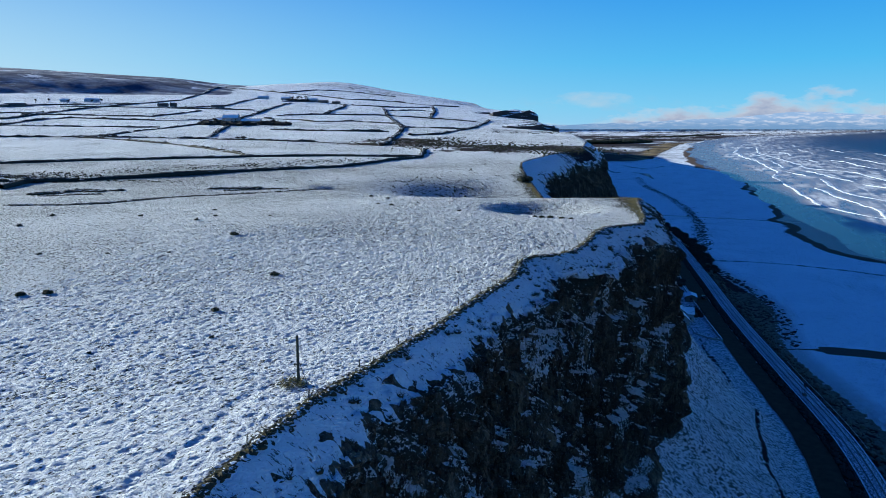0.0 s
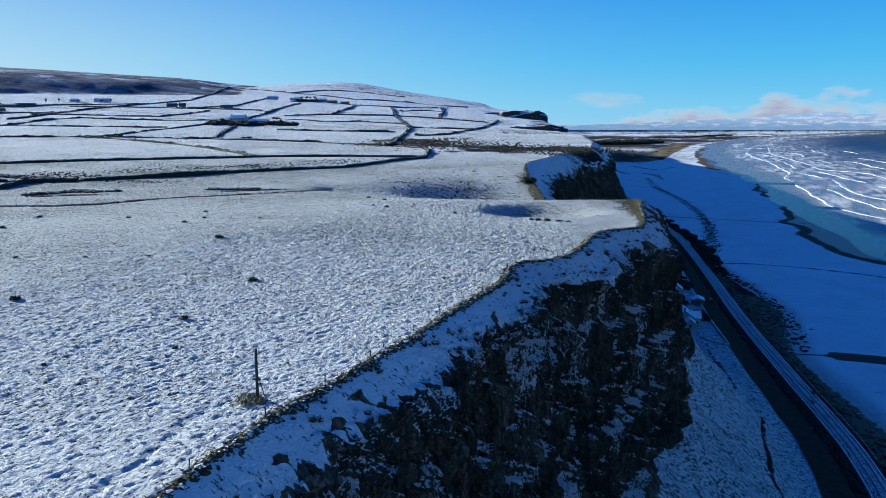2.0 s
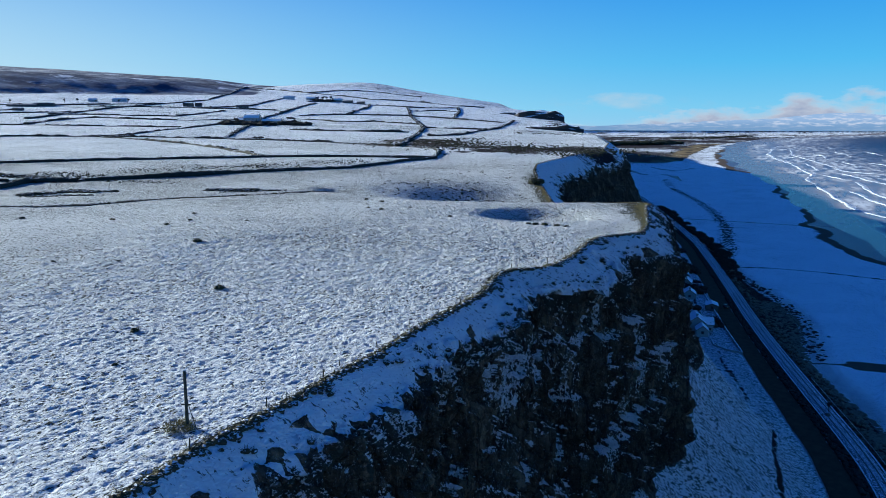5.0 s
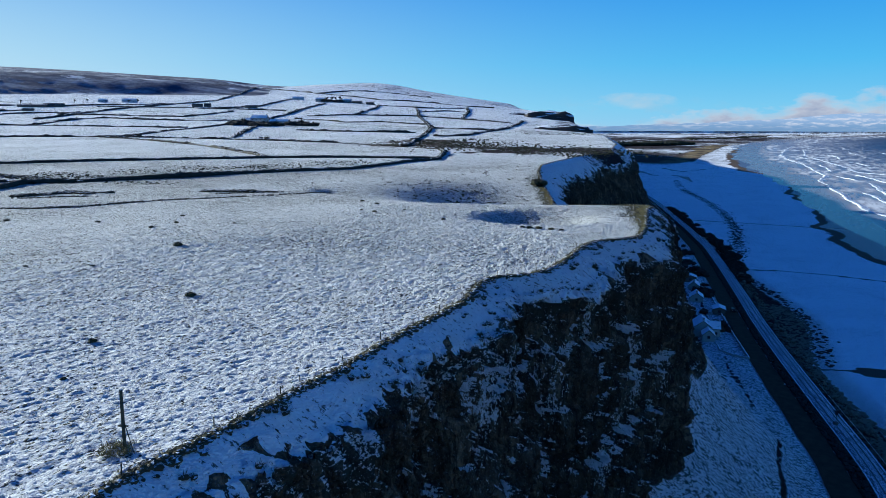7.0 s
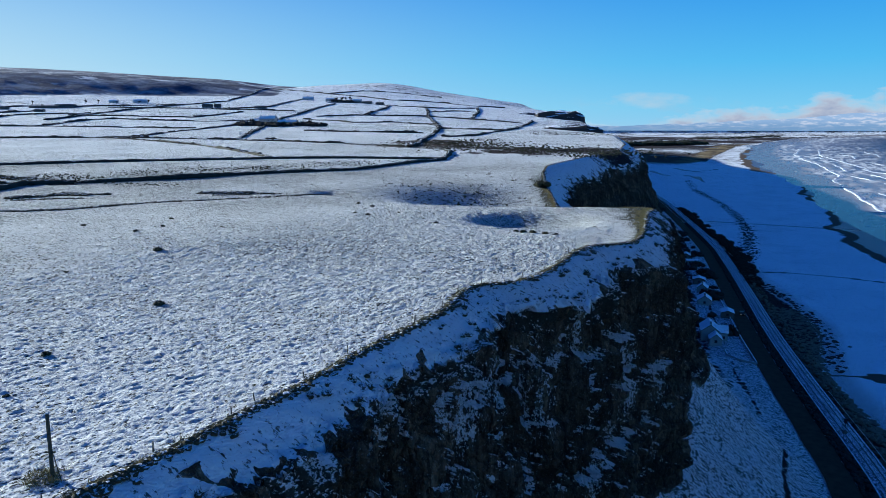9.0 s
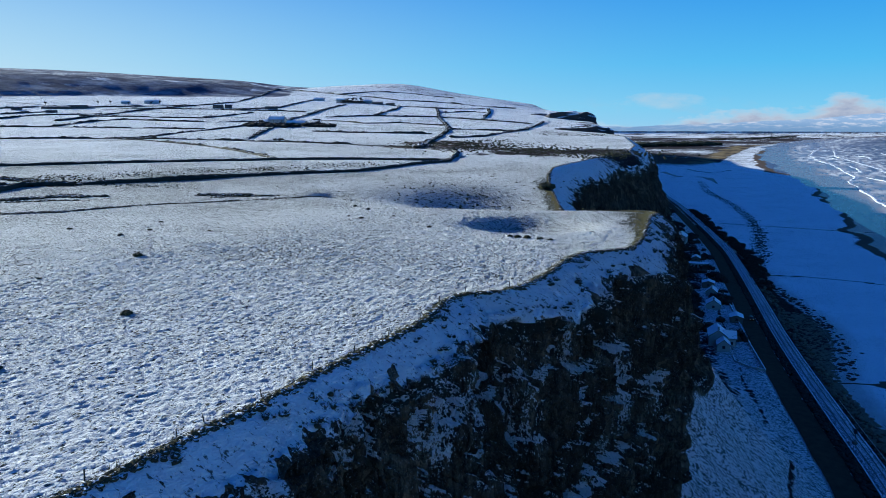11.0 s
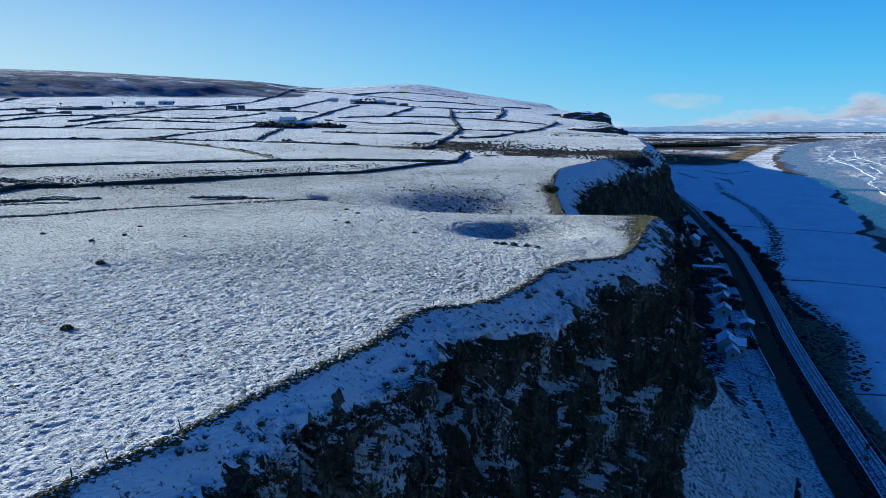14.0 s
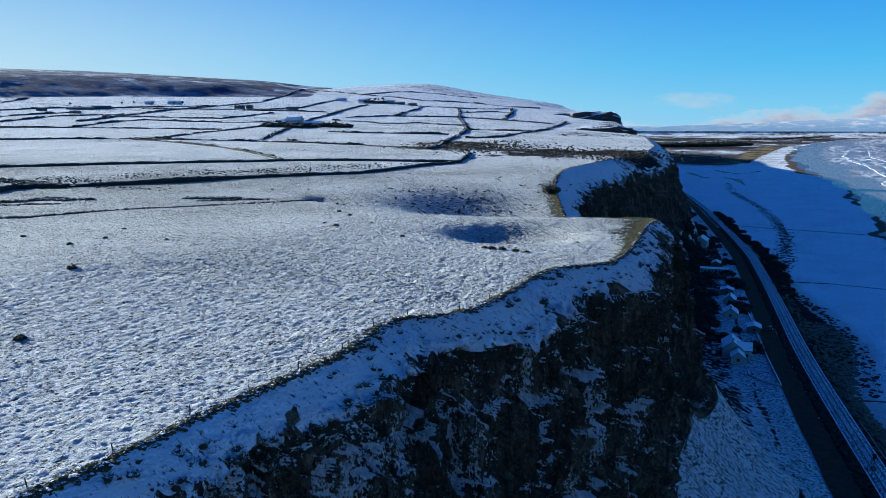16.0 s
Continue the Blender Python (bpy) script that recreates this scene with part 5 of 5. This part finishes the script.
# ---- the cliff edge: turf rim, posts, pole ----
def build_rim():
    rnd, s = random.Random(31), Soup()
    a = 24.0
    while a < 330:
        u = rnd.gauss(0.12, 0.2)
        r = rnd.uniform(0.09, 0.30) * (1.0 if a < 220 else 1.8)
        x, y = edge_at(a, u)
        s.blob((x, y, land_z(x, y) - max(u, 0) * 0.55 + 0.04), (r * rnd.uniform(0.8, 1.7), r * rnd.uniform(0.8, 1.5), r * 0.75), 0.5, 1, rnd.randrange(999))
        a += rnd.uniform(0.03, 0.16) * (1.0 if a < 160 else 2.0 if a < 220 else 4.0)
    tagged(new("turf_rim", s.mesh("turf_rim", M_TURF)), "dark broken turf and stones along the cliff edge", "turf", kind="stuff")


def build_edge_grass():
    rnd, s = random.Random(32), Soup()
    for _ in range(2600):
        a = rnd.uniform(24, 228)
        if a > 150 or rnd.random() < 0.35:
            x, y = edge_at(a, -abs(rnd.gauss(0, 0.35 if a < 160 else 1.3)))
            s.spikes((x, y, land_z(x, y)), (0.12, 0.12, 0.06), 5, 0.3, 0.035, rnd)
    tagged(new("edge_grass", s.mesh("edge_grass", M_DRY)), "dry yellow grass tufts along the cliff edge", "grass", kind="stuff")


def tuft_ring(name, x, y, r, n, seed, label):
    rnd, s = random.Random(seed), Soup()
    for _ in range(n):
        th, d = rnd.uniform(0, math.tau), r * math.sqrt(rnd.random())
        px, py = x + d * math.cos(th), y + d * math.sin(th)
        s.spikes((px, py, land_z(px, py) + 0.02), (0.16, 0.16, 0.1), 9, 0.32, 0.03, rnd)
    tagged(new(name, s.mesh(name, M_DRY)), label, "grass", kind="stuff")



def build_brow_tufts():
    """Heather and dead grass that stands out of the snow on the steep brow."""
    rnd, s = random.Random(37), Soup()
    for _ in range(120):
        a0 = rnd.uniform(26, 232)
        t0 = rnd.uniform(0.1, 1.0)
        for _ in range(rnd.randrange(1, 6)):
            a = a0 + rnd.gauss(0, 0.8)
            e, far, bw, top, bz = (float(np.ravel(v)[0]) for v in cliff_profile(np.array([[a]]))[:5])
            t = min(max(t0 + rnd.gauss(0, 0.06), 0.05), 1.0)
            x, y = edge_at(a, t * bw)
            z = top + (bz - top) * t ** 1.25
            r = rnd.uniform(0.08, 0.24) * (1 + a0 / 300)
            s.blob((x, y, z - 0.02), (r * 1.3, r * 1.3, r * 0.7), 0.6, 1, rnd.randrange(999))
            s.spikes((x, y, z), (r * 1.2, r * 1.2, r * 0.6), 14, r * 1.3, r * 0.13, rnd)
    tagged(new("brow_tufts", s.mesh("brow_tufts", M_TURF)), "dark heather tufts on the snowy brow of the cliff", "heather", kind="stuff")


build_rim()
build_edge_grass()
build_brow_tufts()
tuft_ring("pole_grass", -12.6, 58.3, 1.3, 60, 33, "dry grass round the foot of a pole")


def build_pole():
    x, y = -12.3, 58.6
    root = new("pole")
    root.location = (x, y, land_z(x, y))
    s = Soup()
    s.rod((0, 0, -0.4), (0.02, 0, 4.25), 0.13, 0.105, 10)
    part("shaft", s, M_WOOD, root)
    s = Soup()
    s.box((-0.35, -0.05, 1.62), (0.33, 0.05, 1.72))
    part("bracket", s, M_WOOD, root)
    s = Soup()
    s.rod((0.02, 0, 4.24), (0.02, 0, 4.31), 0.13, 0.10, 10)
    part("cap", s, M_GALV, root)
    s = Soup()
    s.rod((0.1, 0, 1.9), (0.9, -0.5, -0.1), 0.03, 0.03, 6)
    part("stay", s, M_WOOD, root)
    tagged(root, "tall weathered wooden pole near the cliff edge", "pole")


def build_posts():
    s = Soup()
    s.rod((0, 0, -0.3), (0, 0, 0.8), 0.06, 0.05, 7)
    me = s.mesh("fence_post", M_WOOD)
    rnd = random.Random(35)
    for a in (38.3, 46.9, 54.7, 61.5, 64.0, 69.5, 75.9, 81.2, 86.9, 92.8, 99.6, 104.8, 109.7, 115.1, 121.8, 126.9):
        x, y = edge_at(a, -0.75 + rnd.uniform(-0.3, 0.3))
        ob = new("fence_post", me)
        ob.matrix_world = pose(x, y, land_z(x, y), rnd.uniform(-7, 7), rnd.uniform(-7, 7), rnd.uniform(0, 90)) @ Matrix.Scale(rnd.uniform(0.75, 1.0), 4)
        tagged(ob, "leaning old wooden fence post at the cliff edge", "fence post", "edge fence posts")


build_pole()
build_posts()


# ---- road, railway and hamlet under the cliff ----
def ribbon(name, y0, y1, left, right, z, material, step=3.0, crown=0.0, wave=0.0):
    """A strip beside the road's middle line, from left to right of it."""
    y = np.arange(y0, y1, step)
    x = ROAD(y, 15)
    tx, ty = np.gradient(x), np.gradient(y)
    ln = np.hypot(tx, ty)
    t = np.linspace(0, 1, 7)[None, :]
    lo = left + wave * value_noise(y / 9, y * 0, 210)
    hi = right + wave * value_noise(y / 7, y * 0, 211)
    off = lo[:, None] + (hi - lo)[:, None] * t
    X, Y = x[:, None] + (ty / ln)[:, None] * off, y[:, None] - (tx / ln)[:, None] * off
    Z = low_ground(X, Y) * 0 + z + crown * (1 - (2 * t - 1) ** 2) + 0 * X
    return grid_mesh(name, X[:, ::-1], Y[:, ::-1], Z, material)


tagged(new("road", ribbon("road", 40, 1500, -3.9, 2.7, 3.36, M_ROAD, 3.0, 0.06, 0.25)), "dark wet coast road under the cliff", "road", kind="structure")


def build_railway():
    y = np.arange(40, 1500, 3.0)
    x = ROAD(y, 15)
    tx, ty = np.gradient(x), np.gradient(y)
    ln = np.hypot(tx, ty)
    rnd = random.Random(51)
    prof = np.array([(5.4, 2.9), (6.4, 3.75), (7.2, 3.85), (8.6, 3.9), (10.0, 3.85), (10.8, 3.75), (11.9, 2.7)])
    off, zz = prof[:, 0][None, :], prof[:, 1][None, :]
    X, Y = x[:, None] + (ty / ln)[:, None] * off, y[:, None] - (tx / ln)[:, None] * off
    Z = zz + 0.05 * value_noise(X * 0.8, Y * 0.8, 212)
    root = new("railway")
    me = grid_mesh("ballast", X[:, ::-1], Y[:, ::-1], Z[:, ::-1], M_BALLAST)
    b = new("ballast", me)
    b.parent = root
    for g in (-0.8, 0.8):
        o = 8.6 + g + np.array([-0.07, -0.07, 0.07, 0.07])[None, :]
        z = np.array([3.9, 4.1, 4.1, 3.9])[None, :] + 0 * x[:, None]
        r = new("rail", grid_mesh("rail", x[:, None] + (ty / ln)[:, None] * o, y[:, None] - (tx / ln)[:, None] * o, z, M_STEEL, False))
        r.parent = root
    for o0, w in ((6.1, 0.22), (11.1, 0.25)):
        o = o0 + np.array([-w, -w, w, w])[None, :]
        z = np.array([3.5, 3.84, 3.84, 3.5])[None, :] + 0.04 * value_noise(y / 5, y * 0, 213)[:, None] + 0 * o
        c = new("cable_trough", grid_mesh("cable_trough", x[:, None] + (ty / ln)[:, None] * o, y[:, None] - (tx / ln)[:, None] * o, z, M_TURF, False))
        c.parent = root
    s = Soup()
    s.box((-1.25, -0.13, -0.12), (1.25, 0.13, 0.03))
    sleeper = s.mesh("sleeper", M_TURF)
    for k in range(280):
        yy = 150 + 0.75 * k
        i = float(ROAD(np.array([yy]), 15)[0])
        d = float(ROAD(np.array([yy + 1.0]), 15)[0]) - i
        q = math.hypot(d, 1)
        ob = new("sleeper", sleeper)
        ob.parent = root
        ob.matrix_world = pose(i + 8.6 / q, yy - 8.6 * d / q, 3.9, 0, 0, -math.degrees(math.atan(d)))
    tagged(root, "single-track railway on snowy ballast beside the coast road", "railway")


build_railway()


def roadside(name, y0, y1, lo, hi, step, rlo, rhi, material, label, seed, tall=0.9, spiky=10):
    rnd, s, y = random.Random(seed), Soup(), y0
    while y < y1:
        x = float(ROAD(np.array([y]), 15)[0]) + rnd.uniform(lo, hi)
        r = rnd.uniform(rlo, rhi)
        s.blob((x, y, 3.1 + r * 0.3), (r, r * 1.3, r * tall), 0.55, 1, rnd.randrange(999))
        s.spikes((x, y, 3.1), (r * 0.9, r * 1.1, r * tall), spiky, r * 0.45, r * 0.07, rnd)
        y += rnd.uniform(0.4, 1.6) * step
    tagged(new(name, s.mesh(name, material)), label, "scrub", kind="stuff")


roadside("verge_scrub", 120, 640, 3.2, 5.5, 0.28, 0.35, 0.85, M_SCRUB, "dark scrub between the road and the railway", 41)
roadside("verge_scrub", 150, 420, 12.5, 17, 0.8, 0.3, 0.9, M_DUNE, "low dark scrub seaward of the railway", 42)
for k in range(250):
    r = random.Random(500 + k)
    y = r.uniform(395, 760)
    x = float(ROAD(np.array([y]), 15)[0]) + 12.5 + abs(r.gauss(0, 3.2)) + 4 * max(0, math.sin((y - 420) / 60))
    place("shrub", SHRUB[k % 4], x, y, 2.3, r.uniform(1.3, 3.1), r.uniform(0, 360), "dark leafless shrub beside the railway", "shrub", "railway shrubs")

HOMES = ((100.5, 292), (115, 348), (121, 374), (123, 394), (131, 448), (142, 531), (95, 281), (118, 326), (112, 312))
thicket = Soup()
for k in range(700):
    r = random.Random(800 + k)
    y = r.uniform(300, 640)
    x = float(ROAD(np.array([y]), 15)[0]) - r.uniform(6, 66)
    if min(math.hypot(x - p, y - q) for p, q in HOMES) < 7.0 or x > float(ROAD(np.array([y]), 15)[0]) - 20 and r.random() < 0.6:
        continue
    if k > 330:
        w = r.uniform(0.9, 2.4)
        thicket.blob((x, y, foot_height(x, y) + w * 0.35), (w * 1.2, w * 1.2, w * 0.8), 0.7, 1, k)
        thicket.spikes((x, y, foot_height(x, y)), (w, w, w * 0.9), 16, w * 0.7, w * 0.05, r)
        continue
    place("thicket_shrub", SHRUB[k % 4], x, y, foot_height(x, y) - 0.3, r.uniform(1.6, 4.4), r.uniform(0, 360), "dark leafless shrub below the cliff", "shrub", "hamlet shrubs")
tagged(new("thicket", thicket.mesh("thicket", M_SCRUB)), "dark leafless thicket below the cliff", "thicket", kind="stuff")


def lowland_house(name, x, y, yaw, w, l, h, rh, wall, label, **kw):
    return house(name, x, y, foot_height(x, y) - 0.1, yaw, w, l, h, rh, wall, label, group="hamlet houses", **kw)


lowland_house("house", 100.5, 295, 78, 6.5, 10.5, 3.8, 2.4, M_RENDER, "large white house with snowy roof under the cliff", chimneys=1, windows=4)
lowland_house("house_wing", 103.5, 292, -12, 5, 5.5, 3.4, 2.2, M_RENDER, "white gabled wing built against a larger house", category="house", chimneys=0, windows=2, door=False)
lowland_house("garage", 100.2, 286, 78, 4.4, 5.5, 2.5, 1.8, M_RENDER, "white gabled garage with a dark door", category="garage", chimneys=0, windows=1)
lowland_house("house", 114, 349, 76, 6, 7.8, 2.6, 2.1, M_RENDER, "small white cottage with snowy roof", chimneys=1, windows=3)
lowland_house("house", 120.5, 375, 70, 5, 6.5, 2.5, 2.0, M_RENDER, "small white cottage among dark shrubs", chimneys=1, windows=2)
lowland_house("shed", 124, 394, 75, 6, 6.5, 2.8, 1.0, M_STONE, "low square building with a snowy roof", category="shed", chimneys=0, windows=2)
lowland_house("shed", 117.5, 327, 75, 5, 7, 2.4, 0.9, M_STONE, "low shed with a snowy roof in a garden", category="shed", chimneys=0, windows=1)
lowland_house("long_cabin", 131, 449, -14, 4, 15, 2.6, 0.7, M_RENDER, "long low cabin with a row of windows", category="cabin", chimneys=0, windows=8)
lowland_house("house", 142, 531, 70, 8, 13, 3.2, 2.6, M_RENDER, "white house below the far cliffs", chimneys=1, windows=3)
lowland_house("shed", 137, 470, 75, 5, 8, 2.4, 1.2, M_STONE, "low outbuilding with a snowy roof", category="shed", chimneys=0, windows=1)


def build_wall(name, pts, h, th, label, category):
    s = Soup()
    for (x0, y0), (x1, y1) in zip(pts, pts[1:]):
        d = Vector((x1 - x0, y1 - y0, 0))
        n = Vector((-d.y, d.x, 0)).normalized() * th / 2
        steps_n = max(int(d.length / 2.4), 1)
        for k in range(steps_n):
            a, b = Vector((x0, y0, 2.9)) + d * (k / steps_n), Vector((x0, y0, 2.9)) + d * ((k + 0.97) / steps_n)
            up_ = Vector((0, 0, 0.4 + h + 0.05 * math.sin(k * 2.3)))
            s.add([tuple(q) for q in (a - n, b - n, b + n, a + n, a - n + up_, b - n + up_, b + n + up_, a + n + up_)],
                  [(0, 3, 2, 1), (4, 5, 6, 7), (0, 1, 5, 4), (1, 2, 6, 5), (2, 3, 7, 6), (3, 0, 4, 7)])
    tagged(new(name, s.mesh(name, M_WALLTOP)), label, category)


build_wall("roadside_wall", ((107.2, 262), (111.6, 290), (115.8, 314), (125, 364)), 0.9, 0.35, "low pale wall between the gardens and the road", "wall")
build_wall("garden_wall", ((107.2, 262), (103, 265), (100, 271), (101, 277)), 0.9, 0.35, "low curved garden wall with snow on it", "wall")


def build_fence():
    root = new("railway_fence")
    s = Soup()
    s.rod((0, 0, -0.6), (0, 0, 1.0), 0.06, 0.06, 6)
    me = s.mesh("post", M_WOOD)
    pts = []
    for k in range(27):
        y = 168 + 2.6 * k
        x = float(ROAD(np.array([y]), 15)[0]) + 12.6
        pts.append((x, y))
        ob = new("post", me)
        ob.parent = root
        ob.location = (x, y, 3.2)
    r = Soup()
    for p, q in zip(pts, pts[1:]):
        r.rod((*p, 4.15), (*q, 4.15), 0.07, 0.07, 6)
    part("top_rail", r, M_GALV, root, "pale galvanised top rail")
    tagged(root, "low fence with a pale top rail beside the railway", "fence")


def build_signal():
    root = new("railway_signal")
    root.location = (109.6, 204.5, 3.8)
    s = Soup()
    s.rod((0, 0, -0.2), (0, 0, 3.4), 0.09, 0.08, 8)
    part("post", s, M_WOOD, root)
    s = Soup()
    s.box((-0.35, -0.2, 3.0), (0.35, 0.2, 4.3))
    part("head", s, M_DARK, root)
    s = Soup()
    s.box((-0.5, -0.4, -0.2), (0.5, 0.4, 0.9))
    part("cabinet", s, M_STONE, root)
    tagged(root, "small dark railway signal beside the track", "signal")


def build_car():
    root = new("car")
    y = 329.9
    root.matrix_world = pose(float(ROAD(np.array([y]), 15)[0]) + 0.6, y, 3.42, 0, 0, -101)
    bm = bmesh.new()
    bmesh.ops.create_cube(bm, size=1.0)
    bmesh.ops.scale(bm, vec=(4.2, 1.75, 0.72), verts=bm.verts)
    bmesh.ops.translate(bm, vec=(0, 0, 0.68), verts=bm.verts)
    bmesh.ops.bevel(bm, geom=bm.edges[:], offset=0.16, segments=3, affect="EDGES")
    me = bpy.data.meshes.new("body")
    bm.to_mesh(me)
    bm.free()
    me.materials.append(M_CAR)
    new("body", me).parent = root
    s = Soup()
    s.add([(-1.7, -0.8, 1.0), (1.0, -0.8, 1.0), (1.0, 0.8, 1.0), (-1.7, 0.8, 1.0), (-1.3, -0.65, 1.5), (0.3, -0.65, 1.5), (0.3, 0.65, 1.5), (-1.3, 0.65, 1.5)],
          [(4, 5, 6, 7), (0, 1, 5, 4), (1, 2, 6, 5), (2, 3, 7, 6), (3, 0, 4, 7)])
    part("cabin", s, M_DARK, root)
    for x in (-1.3, 1.3):
        for yy in (-0.8, 0.8):
            s = Soup()
            s.rod((x, yy - 0.1, 0.32), (x, yy + 0.1, 0.32), 0.32, 0.32, 14)
            part("wheel", s, M_TYRE, root)
    for yy in (-0.6, 0.6):
        s = Soup()
        s.blob((2.07, yy, 0.75), (0.06, 0.14, 0.1), 0.0, 1)
        part("headlight", s, M_LAMP, root)
    tagged(root, "dark car with lit headlamps on the coast road", "car")


def build_wrack():
    rnd, s = random.Random(61), Soup()
    for x, y in strewn(1500, 62, ((170, 468), (176, 480), (187, 505), (205, 556), (222, 607), (236, 660), (252, 730), (268, 820), (281, 925), (290, 1010), (330, 1200)), 2.9):
        r = rnd.uniform(0.25, 0.8)
        s.blob((x, y, shore_z(x, y) + r * 0.1), (r * 1.4, r * 1.4, r * 0.45), 0.6, 1, rnd.randrange(999))
        s.spikes((x, y, shore_z(x, y)), (r, r, r * 0.4), 5, r * 0.5, r * 0.1, rnd)
    for x, y in strewn(260, 63, ((134, 262), (148, 300), (157, 335), (160, 380), (160, 410)), 2.0):
        r = rnd.uniform(0.25, 0.8)
        s.blob((x, y, shore_z(x, y) + r * 0.1), (r * 1.4, r * 1.4, r * 0.45), 0.6, 1, rnd.randrange(999))
    tagged(new("wrack", s.mesh("wrack", M_SCRUB)), "dark wrack and dune grass on the snowy beach", "wrack", kind="stuff")


def build_beach_scrub():
    rnd, s = random.Random(71), Soup()
    for _ in range(2200):
        y = rnd.uniform(150, 350)
        lo, hi = float(ROAD(np.array([y]), 15)[0]) + 12.4, float(SCRUB(np.array([y]), 10)[0])
        x = lo + (hi - lo) * rnd.random() ** 0.8
        r = rnd.uniform(0.3, 0.85)
        s.blob((x, y, shore_z(x, y) + r * 0.05), (r * 1.3, r * 1.3, r * 0.35), 0.6, 1, rnd.randrange(999))
        s.spikes((x, y, shore_z(x, y)), (r, r, r * 0.5), 4, r * 0.5, r * 0.09, rnd)
    tagged(new("beach_scrub", s.mesh("beach_scrub", M_DUNE)), "brown dune grass and scrub above the snowy beach", "scrub", kind="stuff")


build_wrack()
build_beach_scrub()
build_fence()
build_signal()
build_car()
